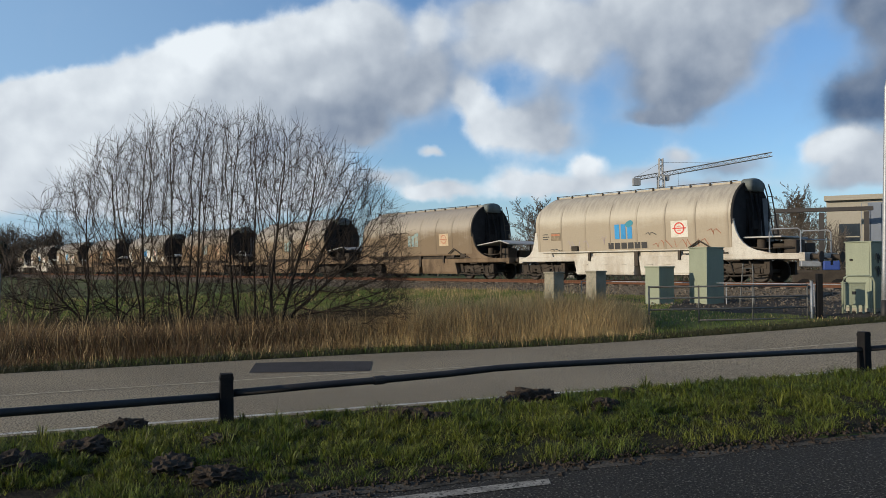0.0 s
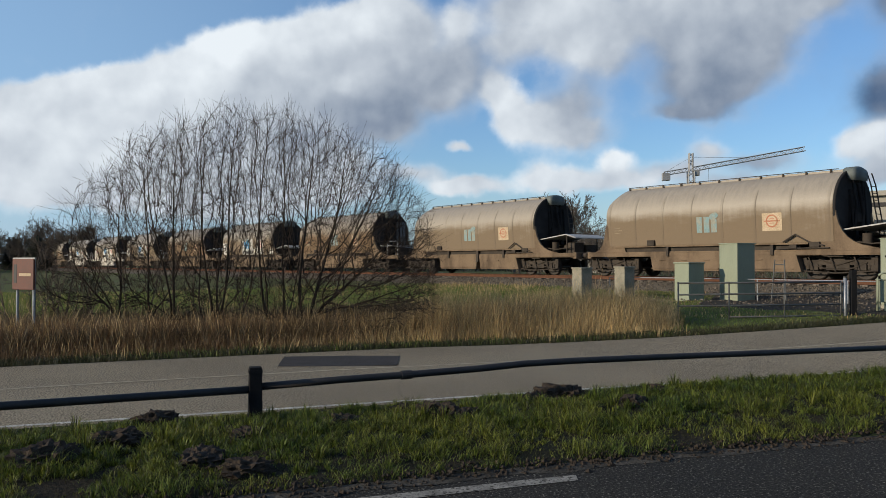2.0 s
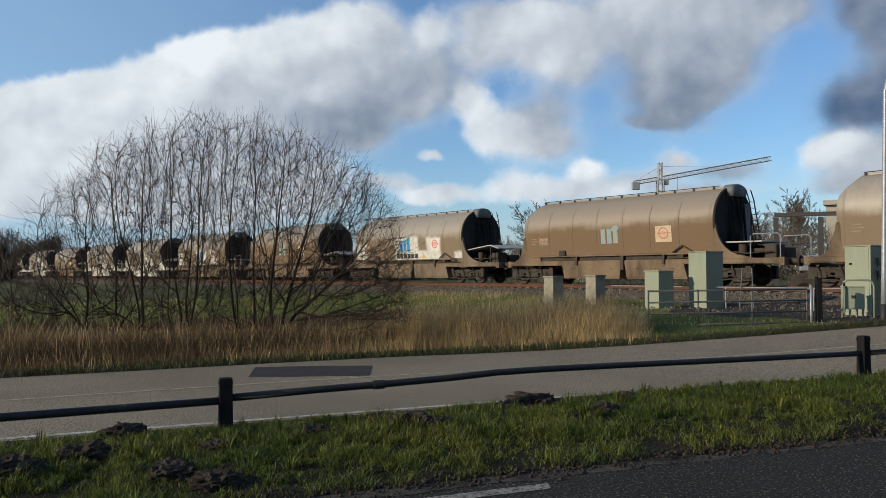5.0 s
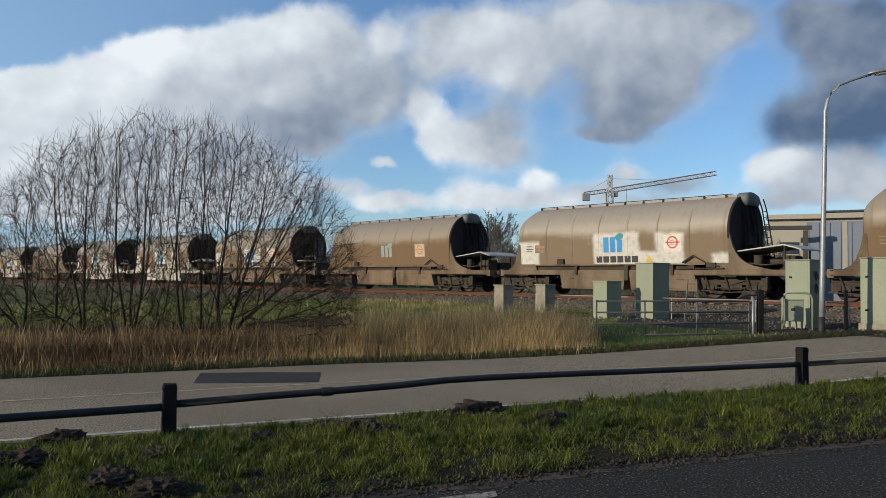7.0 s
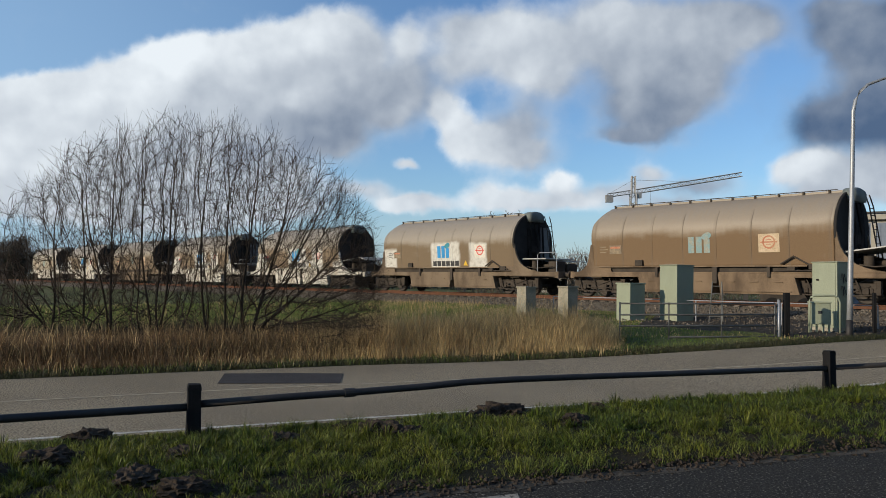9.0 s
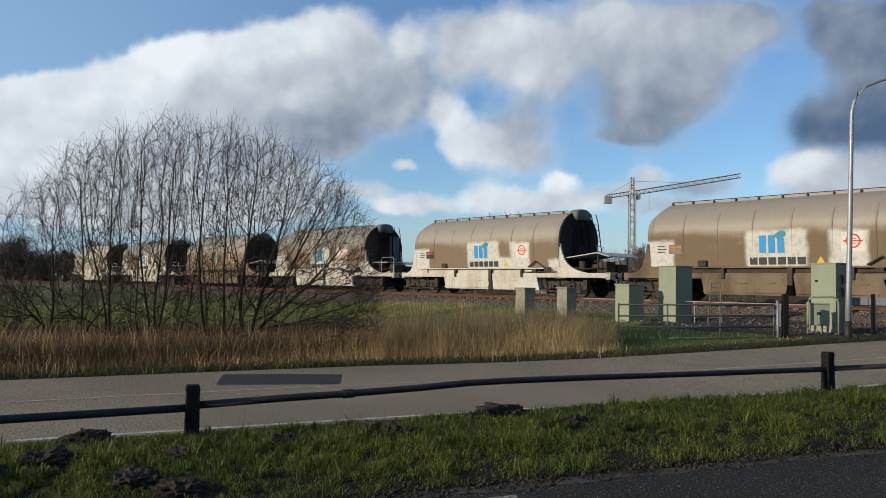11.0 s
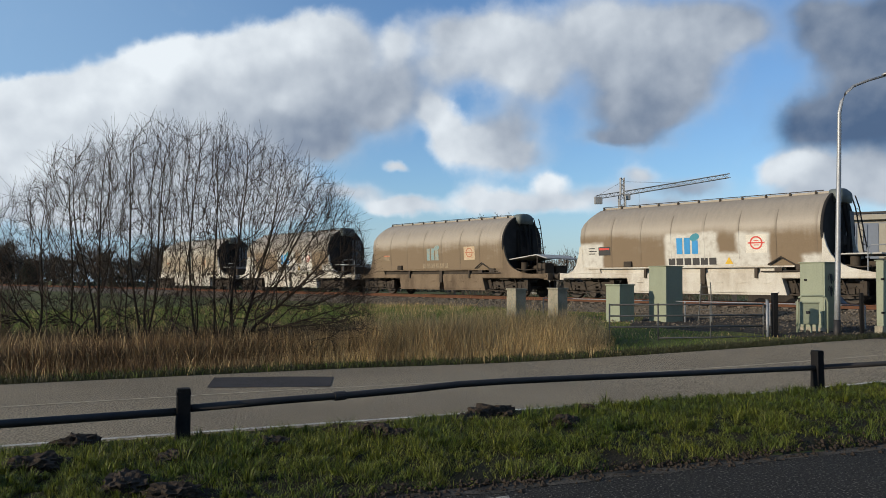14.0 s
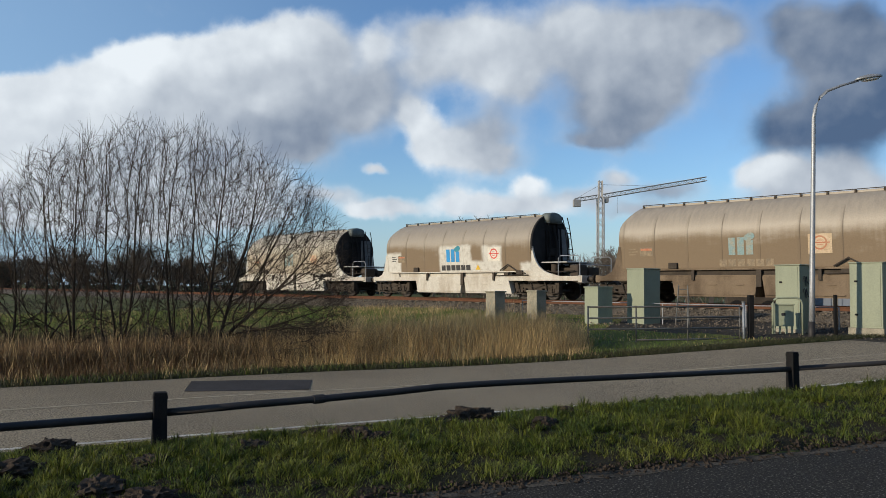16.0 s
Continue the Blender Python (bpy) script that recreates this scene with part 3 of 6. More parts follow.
def tank_material(name, cream, dust, dirt, wiped=()):
    """Painted sheet steel with dust that lies in a band above the sill, sky reflection tinted in towards the top,
    streaks from the ribs and areas wiped clean.
    """
    m = bpy.data.materials.new(name)
    m.use_nodes = True
    tree = m.node_tree
    N = Nodes(tree)
    bsdf = tree.nodes["Principled BSDF"]
    at = N("ShaderNodeTexCoord").outputs["Object"]
    flat = N("ShaderNodeVectorMath", at, (0.5, 1.0, 1.6), op="MULTIPLY").outputs[0]
    runs = N("ShaderNodeVectorMath", at, (3.0, 1.0, 0.25), op="MULTIPLY").outputs[0]
    xyz = N("ShaderNodeSeparateXYZ", at)
    x, z = xyz.outputs[0], xyz.outputs[2]
    big = N.noise(flat, 0.9, 4.0, 0.6, len(name))
    run = N.noise(runs, 2.2, 4.0, 0.6, 4.0)
    band = N.ramp(z, 3.45, 2.1)
    amount = N.math("MULTIPLY", N.math("MULTIPLY_ADD", big, 1.15, N.math("MULTIPLY", run, 0.35)), N.math("MULTIPLY_ADD", band, 0.95, 0.22))
    col = N.mix(N.ramp(amount, 0.28, 0.75, 0.0, dirt), (*cream, 1), (*dust, 1))
    # the upper third is greyed to paint in the sky's reflection
    grey = N.math("MULTIPLY", N.ramp(z, 2.9, 3.7), N.ramp(run, 0.35, 0.7, 0.2, 0.75))
    col = N.mix(grey, col, (0.235, 0.21, 0.178, 1))
    # darker behind each rib, broken into runs and fading towards the crown
    seam = N.math("FRACT", N.math("MULTIPLY_ADD", x, -0.6605, -0.09))
    rib_dark = N.math("MULTIPLY", N.ramp(seam, 0.12, 0.0), N.ramp(run, 0.3, 0.65, 0.1, 0.55))
    col = N.mix(N.math("MULTIPLY", rib_dark, N.ramp(z, 3.9, 3.2)), col, (0.13, 0.10, 0.07, 1))
    if wiped:
        wob = N.noise(at, 1.9, 2.0, 0.5, 3.0)
        xw = N.math("MULTIPLY_ADD", N.math("SUBTRACT", wob, 0.5), 0.30, x)
        zw = N.math("MULTIPLY_ADD", N.math("SUBTRACT", N.noise(at, 1.7, 2.0, 0.5, 8.0), 0.5), 0.30, z)
        clean = 0.0
        for x0, x1, z0, z1 in wiped:
            k = N.math("MULTIPLY", N.ramp(xw, x0 - 0.13, x0 + 0.11), N.ramp(xw, x1 + 0.13, x1 - 0.11))
            k = N.math("MULTIPLY", k, N.ramp(zw, z1 + 0.12, z1 - 0.10))
            clean = N.math("MAXIMUM", clean, k)
        soil = N.ramp(N.noise(at, 5.0, 5.0, 0.65, 6.0), 0.42, 0.72, 1.0, 0.6)
        col = N.mix(N.math("MULTIPLY", clean, soil), col, (0.58, 0.57, 0.52, 1))
    fine = N.noise(at, 22.0, 4.0, 0.6, 2.0)
    n = N("ShaderNodeVectorMath", col, op="SCALE")
    N.put(n.inputs["Scale"], N.ramp(fine, 0.2, 0.8, 0.88, 1.08))
    N.put(bsdf.inputs["Base Color"], n.outputs[0])
    N.put(bsdf.inputs["Roughness"], N.ramp(amount, 0.2, 0.8, 0.5, 0.8))
    b = N("ShaderNodeBump")
    b.inputs["Strength"].default_value, b.inputs["Distance"].default_value = 0.16, 0.03
    N.put(b.inputs["Height"], N.noise(at, 1.4, 3.0, 0.5, 9.0))
    N.put(bsdf.inputs["Normal"], b.outputs[0])
    return m


T_CLEAN = tank_material("cream tank paint", (0.46, 0.42, 0.335), (0.31, 0.25, 0.175), 0.6)
T_DUSTY = tank_material("dusty tank paint", (0.34, 0.30, 0.24), (0.175, 0.124, 0.072), 0.9)
T_BROWN = tank_material("brown stained tank paint", (0.255, 0.21, 0.155), (0.155, 0.096, 0.046), 0.95)
T_WIPED = tank_material("dusty tank paint wiped in places", (0.31, 0.275, 0.222), (0.185, 0.132, 0.078), 0.92, WIPED)
T_WIPED_BROWN = tank_material("brown tank paint wiped in places", (0.28, 0.245, 0.195), (0.16, 0.112, 0.062), 0.95, WIPED[:1] + WIPED[2:4])
S_CLEAN = material("cream sill paint", (0.55, 0.53, 0.47), 0.65, second=(0.30, 0.24, 0.17), scale=1.6, amount=0.6, streaks=0.4)
S_DUSTY = material("dusty sill paint", (0.19, 0.145, 0.10), 0.75, second=(0.08, 0.058, 0.04), scale=1.2, amount=0.8, streaks=0.4)
S_BROWN = material("brown sill paint", (0.20, 0.145, 0.095), 0.8, second=(0.07, 0.05, 0.035), scale=1.2, amount=0.8, streaks=0.4)


def tank_mesh():
    bm = bmesh.new()
    nx, nw = 28, 40
    rows = []
    for i in range(nx + 1):
        x = -TANK_L * i / nx
        rows.append([bm.verts.new(skin(x, k / nw)) for k in range(nw + 1)])
    # rounded rear end, drawn in towards its middle
    for inset, back in ((0.95, 0.06), (0.80, 0.14), (0.5, 0.20), (0.15, 0.22)):
        rows.append([bm.verts.new(Vector((-TANK_L - back, v.co.y * inset, TANK_Z + (v.co.z - TANK_Z) * inset))) for v in rows[nx]])
    for row in rows:                                      # the crown ends short of the rear
        for v in row:
            v.co.x += 0.50 * ease(v.co.z, 3.2, 4.25) * ease(-v.co.x, 9.3, 11.0)
    for a, b in zip(rows, rows[1:]):
        for k in range(nw):
            bm.faces.new((a[k], b[k], b[k + 1], a[k + 1]))
    bm.faces.new([rows[-1][k] for k in range(nw + 1)])
    for r0 in zip(rows, rows[1:]):                        # closes the underside
        bm.faces.new((r0[0][0], r0[0][nw], r0[1][nw], r0[1][0]))
    bmesh.ops.recalc_face_normals(bm, faces=bm.faces)
    return bm


def ring_mesh(x, thick, lift, w0=0.02, w1=0.98):
    bm = bmesh.new()
    n = 36
    a = [bm.verts.new(skin(x + thick / 2, w0 + (w1 - w0) * k / n, 0.0)) for k in range(n + 1)]
    b = [bm.verts.new(skin(x + thick / 4, w0 + (w1 - w0) * k / n, lift)) for k in range(n + 1)]
    c = [bm.verts.new(skin(x - thick / 4, w0 + (w1 - w0) * k / n, lift)) for k in range(n + 1)]
    d = [bm.verts.new(skin(x - thick / 2, w0 + (w1 - w0) * k / n, 0.0)) for k in range(n + 1)]
    for p, q in ((a, b), (b, c), (c, d)):
        for k in range(n):
            bm.faces.new((p[k], p[k + 1], q[k + 1], q[k]))
    bmesh.ops.recalc_face_normals(bm, faces=bm.faces)
    return bm


def disc_mesh():
    """The front end: a dished plate inside a rolled rim."""
    bm = bmesh.new()
    rings = []
    for r, x in ((1.50, -0.03), (1.51, 0.05), (1.46, 0.08), (1.40, 0.05), (1.0, 0.07), (0.4, 0.10)):
        ring = []
        for k in range(40):
            c, q = math.cos(2 * math.pi * k / 40), math.sin(2 * math.pi * k / 40)
            ring.append(bm.verts.new((x, r * c, TANK_Z + r * q)))
        rings.append(ring)
    for a, b in zip(rings, rings[1:]):
        for k in range(40):
            bm.faces.new((a[k], a[(k + 1) % 40], b[(k + 1) % 40], b[k]))
    bm.faces.new(rings[-1])
    bmesh.ops.recalc_face_normals(bm, faces=bm.faces)
    return bm


def end_wall_mesh():
    """The wall that closes the tank's front, upright at both sides."""
    bm = bmesh.new()
    rows = [[bm.verts.new(skin(x, k / 40)) for k in range(41)] for x in (-0.06, 0.012)]
    for k in range(40):
        bm.faces.new((rows[0][k], rows[0][k + 1], rows[1][k + 1], rows[1][k]))
    bm.faces.new(rows[0]), bm.faces.new(rows[1])
    bmesh.ops.recalc_face_normals(bm, faces=bm.faces)
    return bm


def wheelset_mesh():
    """Two wheels on an axle, about the y axis."""
    bm = bmesh.new()
    for s in (-1, 1):
        n = 20
        prof = ((0.09, 0.62), (0.10, 0.86), (0.12, 0.86), (0.14, 0.80), (0.36, 0.78), (0.38, 0.82), (WHEEL_R, 0.82), (WHEEL_R, 0.72), (WHEEL_R + 0.03, 0.69), (0.38, 0.68), (0.36, 0.74), (0.14, 0.72))
        rings = [[bm.verts.new((r * math.cos(2 * math.pi * k / n), s * y, r * math.sin(2 * math.pi * k / n))) for k in range(n)] for r, y in prof]
        for a, b in zip(rings, rings[1:]):
            for k in range(n):
                bm.faces.new((a[k], a[(k + 1) % n], b[(k + 1) % n], b[k]))
        for k in range(3):                                # holes read as dark bosses on the web
            w = 2 * math.pi * k / 3
            box(bm, 0.2 * math.cos(w) - 0.04, 0.2 * math.cos(w) + 0.04, s * 0.78 - 0.03, s * 0.78 + 0.03, 0.2 * math.sin(w) - 0.04, 0.2 * math.sin(w) + 0.04)
    tube(bm, [(0, -0.9, 0), (0, 0.9, 0)], 0.08, 10)
    bmesh.ops.recalc_face_normals(bm, faces=bm.faces)
    return bm


def bogie_mesh(x):
    """Side frames with axle boxes, springs and cross beam about the middle x."""
    bm = bmesh.new()
    for s in (-1, 1):
        y = s * 1.02
        box(bm, x - 1.32, x + 1.32, y - 0.07, y + 0.07, 0.56, 0.76, bevel=0.02)
        for q in (x - 1.12, x - 0.28, x + 0.62):
            tube(bm, [(q, y + s * 0.12, 0.90), (q + 0.14, y + s * 0.16, 0.62), (q + 0.22, y + s * 0.1, 0.30)], 0.028, 5)
        tube(bm, [(x - 1.5, y + s * 0.17, 0.34), (x, y + s * 0.19, 0.26), (x + 1.5, y + s * 0.17, 0.36)], 0.03, 6)
        box(bm, x - 1.45, x - 1.2, y - 0.05, y + 0.16, 0.3, 0.85, bevel=0.02)
        box(bm, x + 1.2, x + 1.45, y - 0.05, y + 0.16, 0.3, 0.85, bevel=0.02)
        box(bm, x - 0.45, x + 0.45, y - 0.09, y + 0.09, 0.36, 0.62, bevel=0.03)
        for a in (-0.9, 0.9):
            box(bm, x + a - 0.16, x + a + 0.16, y - 0.10, y + 0.10, 0.36, 0.62, bevel=0.03)
            for k in (-0.24, 0.24):
                tube(bm, [(x + a + k, y + s * 0.02, 0.40), (x + a + k, y + s * 0.02, 0.60)], 0.07, 8)
        tube(bm, [(x - 1.1, y + s * 0.08, 0.66), (x - 0.55, y + s * 0.08, 0.44), (x + 0.55, y + s * 0.08, 0.44), (x + 1.1, y + s * 0.08, 0.66)], 0.03, 6)
        tube(bm, [(x - 0.7, y + s * 0.1, 0.78), (x, y + s * 0.1, 0.56), (x + 0.7, y + s * 0.1, 0.78)], 0.025, 6)
    box(bm, x - 0.25, x + 0.25, -1.05, 1.05, 0.50, 0.85, bevel=0.03)
    return bm


def sill_mesh(s):
    """A channel sill with the ledge above it, on side s."""
    bm = bmesh.new()
    y = s * 1.36
    box(bm, -12.2, 2.9, y - 0.08 - 0.06 * s, y + 0.02, 1.10, 1.16, bevel=0.01)
    box(bm, -10.6, -1.0, y - 0.10, y + 0.10, 1.36, 1.42, bevel=0.01)
    box(bm, -12.2, 2.9, y - 0.10 - 0.06 * s, y - 0.02, 0.98, 1.10)
    box(bm, -12.2, 2.9, y - 0.08 - 0.06 * s, y + 0.03, 0.94, 0.98)
    return bm


WAGON_MESHES = {}


def shared(name, make, mat, smooth=False):
    if (name, mat.name) not in WAGON_MESHES:
        me = bpy.data.meshes.new(name)
        bm = make()
        bm.to_mesh(me)
        bm.free()
        me.materials.append(mat)
        if smooth:
            me.polygons.foreach_set("use_smooth", [True] * len(me.polygons))
        WAGON_MESHES[name, mat.name] = me
    return WAGON_MESHES[name, mat.name]


def hang(name, make, mat, parent, smooth=False, label="", at=None):
    ob = new(name.split(" ")[0], shared(name, make, mat, smooth))
    ob.parent = parent
    if label:
        tagged(ob, label)
    if at is not None:
        ob.matrix_local = at
    return ob


FRONT_SWEEP = ((-0.9, 1.16), (1.7, 1.16), (1.35, 1.22), (1.0, 1.31), (0.70, 1.44), (0.46, 1.62), (0.29, 1.84), (0.17, 2.10), (0.10, 2.38), (0.065, 2.62), (0.02, 2.62), (-0.02, 1.44), (-0.8, 1.44))
REAR_SWEEP = ((-9.9, 1.16), (-10.0, 1.44), (-10.9, 1.44), (-10.92, 2.42), (-11.05, 2.42), (-11.16, 1.95), (-11.32, 1.52), (-11.5, 1.30), (-11.8, 1.16))


def saddle_mesh(sweep, s):
    """A side plate that sweeps from the tank's end down to the sill, on side s."""
    bm = bmesh.new()
    out = [bm.verts.new((x, s * (TANK_R + 0.012 - 0.10 * (TANK_Z - max(z, 1.4)) / 1.34), z)) for x, z in sweep]
    inn = [bm.verts.new((v.co.x, v.co.y - s * 0.10, v.co.z)) for v in out]
    bm.faces.new(out), bm.faces.new(inn)
    for k in range(len(out)):
        j = (k + 1) % len(out)
        bm.faces.new((out[k], out[j], inn[j], inn[k]))
    bmesh.ops.triangulate(bm, faces=[f for f in bm.faces if len(f.verts) > 4])
    bmesh.ops.recalc_face_normals(bm, faces=bm.faces)
    return bm


def skirt_mesh(x0, x1, lean0, lean1):
    """A discharge box below the sill on both sides; its ends lean."""
    bm = bmesh.new()
    for s in (-1, 1):
        pts = [(x0, 1.09), (x1, 1.09), (x1 + lean1, 0.30), (x0 + lean0, 0.30)]
        out = [bm.verts.new((x, s * (1.40 if z > 0.5 else 1.36), z)) for x, z in pts]
        inn = [bm.verts.new((x, s * 0.2, z)) for x, z in pts]
        bm.faces.new(out), bm.faces.new(inn)
        for k in range(4):
            bm.faces.new((out[k], out[(k + 1) % 4], inn[(k + 1) % 4], inn[k]))
        box(bm, x0 + 0.1, x1 - 0.1, s * 1.37 - 0.04, s * 1.37 + 0.04, 0.38, 0.42)
        n = 3
        for k in range(n):
            x = x0 + (x1 - x0) * (k + 0.6) / (n + 0.2)
            box(bm, x - 0.16, x + 0.16, s * 1.39 - 0.03, s * 1.39 + 0.03, 0.76, 0.79)
    bmesh.ops.recalc_face_normals(bm, faces=bm.faces)
    return bm


def canopy_mesh():
    bm = bmesh.new()
    top = [(0.25, -1.25, 1.92), (0.25, 1.25, 1.92), (2.1, 1.25, 2.14), (2.1, -1.25, 2.14), (2.75, -1.2, 1.95), (2.75, 1.2, 1.95)]
    up = [bm.verts.new(p) for p in top]
    dn = [bm.verts.new((p[0], p[1], p[2] - 0.05)) for p in top]
    for q in ((0, 1, 2, 3), (3, 2, 5, 4)):
        bm.faces.new([up[i] for i in q])
        bm.faces.new([dn[i] for i in reversed(q)])
    for a, b in ((0, 1), (1, 2), (2, 5), (5, 4), (4, 3), (3, 0)):
        bm.faces.new((up[a], up[b], dn[b], dn[a]))
    bmesh.ops.recalc_face_normals(bm, faces=bm.faces)
    return bm


def ladder_mesh(x, y):
    bm = bmesh.new()
    for k in (-0.2, 0.2):
        tube(bm, [(x + 0.55, y + k, 1.2), (x + 0.14, y + k, 3.7), (x + 0.0, y + k, 4.15)], 0.025, 6)
    for i in range(9):
        z = 1.45 + i * 0.27
        tube(bm, [(x + 0.55 - 0.41 * (z - 1.2) / 2.5, y - 0.2, z), (x + 0.55 - 0.41 * (z - 1.2) / 2.5, y + 0.2, z)], 0.016, 5)
    return bm


def handrail_mesh():
    bm = bmesh.new()
    for x0, x1, y in ((1.5, 2.75, -1.25), (1.5, 2.75, 1.25)):
        tube(bm, [(x0, y, 1.15), (x0, y, 2.02), (x0 + 0.12, y, 2.12), (x1 - 0.12, y, 2.12), (x1, y, 2.02), (x1, y, 1.15)], 0.025, 6)
    tube(bm, [(2.75, -1.25, 1.7), (2.75, 1.25, 1.7)], 0.022, 6)
    return bm


def valve_mesh():
    bm = bmesh.new()
    tube(bm, [(0.9, -0.75, 1.15), (0.9, -0.75, 1.75)], 0.18, 12)
    tube(bm, [(0.4, -0.3, 1.5), (1.7, -0.3, 1.5), (1.9, -0.3, 1.2)], 0.12, 10)
    tube(bm, [(0.4, 0.5, 1.6), (1.6, 0.5, 1.6), (1.9, 0.5, 1.2)], 0.10, 10)
    box(bm, 1.9, 2.4, -0.9, -0.2, 1.15, 1.7, bevel=0.04)
    box(bm, 1.3, 2.3, 0.1, 0.9, 1.15, 1.6, bevel=0.04)
    tube(bm, [(0.2, -1.1, 1.5), (1.2, -1.1, 1.35), (2.3, -1.05, 1.42)], 0.03, 6)
    return bm


def buffer_mesh(x, way, y):
    bm = tubed([(x, y, 1.02), (x + way * 0.36, y, 1.02)], [0.13, 0.11], 12)
    return tube(bm, [(x + way * 0.36, y, 1.02), (x + way * 0.42, y, 1.02)], 0.22, 14)


def coupling_mesh(x, way):
    bm = tubed([(x, 0, 0.98), (x + way * 0.38, 0, 0.92), (x + way * 0.40, 0, 0.7)], 0.05, 6)
    return bm


def walkway_mesh():
    """The raised walkway along the crown."""
    top = TANK_Z + TANK_R
    return boxed(-TANK_L + 0.55, -0.1, -0.42, 0.42, top - 0.10, top + 0.02, bevel=0.02)


def walkway_rail_mesh(y):
    """A thin rail on short lugs beside the walkway."""
    top = TANK_Z + TANK_R
    bm = tubed([(-TANK_L + 0.55, y, top + 0.05), (-0.3, y, top + 0.05)], 0.018, 6)
    for i in range(11):
        x = -0.6 - i * 0.98
        box(bm, x - 0.035, x + 0.035, y - 0.02, y + 0.02, top - 0.17, top + 0.04)
    return bm


def cap_mesh():
    """A shallow hood over the hatch at the crown's front end."""
    bm = bmesh.new()
    rows = []
    for x, k, d in ((-0.10, 1.0, 0.0), (0.26, 1.0, 0.0), (0.36, 0.92, -0.05)):
        row = [bm.verts.new((x, 0.56 * k * math.cos(math.pi * i / 12), 4.02 + d + 0.32 * k * math.sin(math.pi * i / 12) ** 0.55)) for i in range(13)]
        row += [bm.verts.new((x, -0.50 * k, 3.80)), bm.verts.new((x, 0.50 * k, 3.80))]
        rows.append(row)
    n = len(rows[0])
    for a, b in zip(rows, rows[1:]):
        for k in range(n):
            bm.faces.new((a[k], a[(k + 1) % n], b[(k + 1) % n], b[k]))
    bm.faces.new(rows[0]), bm.faces.new(rows[-1])
    bmesh.ops.recalc_face_normals(bm, faces=bm.faces)
    return bm


def end_gear_mesh():
    """Chute, pipes and bracing on the dark end of the tank."""
    bm = bmesh.new()
    box(bm, 0.05, 0.16, -0.5, 0.34, 2.0, 3.45, bevel=0.02)
    for y in (-0.42, 0.30):
        tube(bm, [(0.20, y, 3.9), (0.30, y * 0.8, 2.9), (0.26, y, 1.5)], 0.045, 6)
    tube(bm, [(0.26, -0.1, 3.7), (0.36, 0.1, 2.6), (0.30, 0.0, 1.7)], 0.07, 8)
    box(bm, 0.12, 0.34, -0.35, 0.15, 2.2, 2.55, bevel=0.03)
    tube(bm, [(0.15, 0.6, 3.6), (0.3, 0.62, 1.3)], 0.05, 6)
    tube(bm, [(0.15, -0.45, 3.4), (0.3, -0.48, 1.3)], 0.04, 6)
    return bm


NEAR_Y = -1.44
FITTINGS = (("lever", lambda: tubed([(-0.4, NEAR_Y, 1.30), (-1.0, NEAR_Y, 1.46), (-1.5, NEAR_Y - 0.06, 1.75), (-2.0, NEAR_Y - 0.04, 1.46)], 0.035, 6)),
            ("air_pipe", lambda: tubed([(-0.2, NEAR_Y, 1.22), (-2.3, NEAR_Y, 1.20)], 0.03, 6)),
            ("valve_box", lambda: boxed(-0.95, -0.55, NEAR_Y - 0.04, NEAR_Y + 0.06, 1.25, 1.45, bevel=0.02)),
            ("brake_box", lambda: boxed(-1.75, -1.45, NEAR_Y - 0.06, NEAR_Y + 0.06, 1.2, 1.36, bevel=0.02)),
            ("hatch_box", lambda: boxed(-8.6, -8.2, NEAR_Y - 0.05, NEAR_Y + 0.1, 1.43, 1.68, bevel=0.03)),
            ("bracket a", lambda: boxed(-2.56, -2.44, NEAR_Y - 0.02, NEAR_Y + 0.06, 0.95, 1.36)),
            ("bracket b", lambda: boxed(-4.86, -4.66, NEAR_Y - 0.02, NEAR_Y + 0.06, 0.70, 1.36)),
            ("bracket c", lambda: boxed(-7.56, -7.44, NEAR_Y - 0.02, NEAR_Y + 0.06, 0.95, 1.36)))


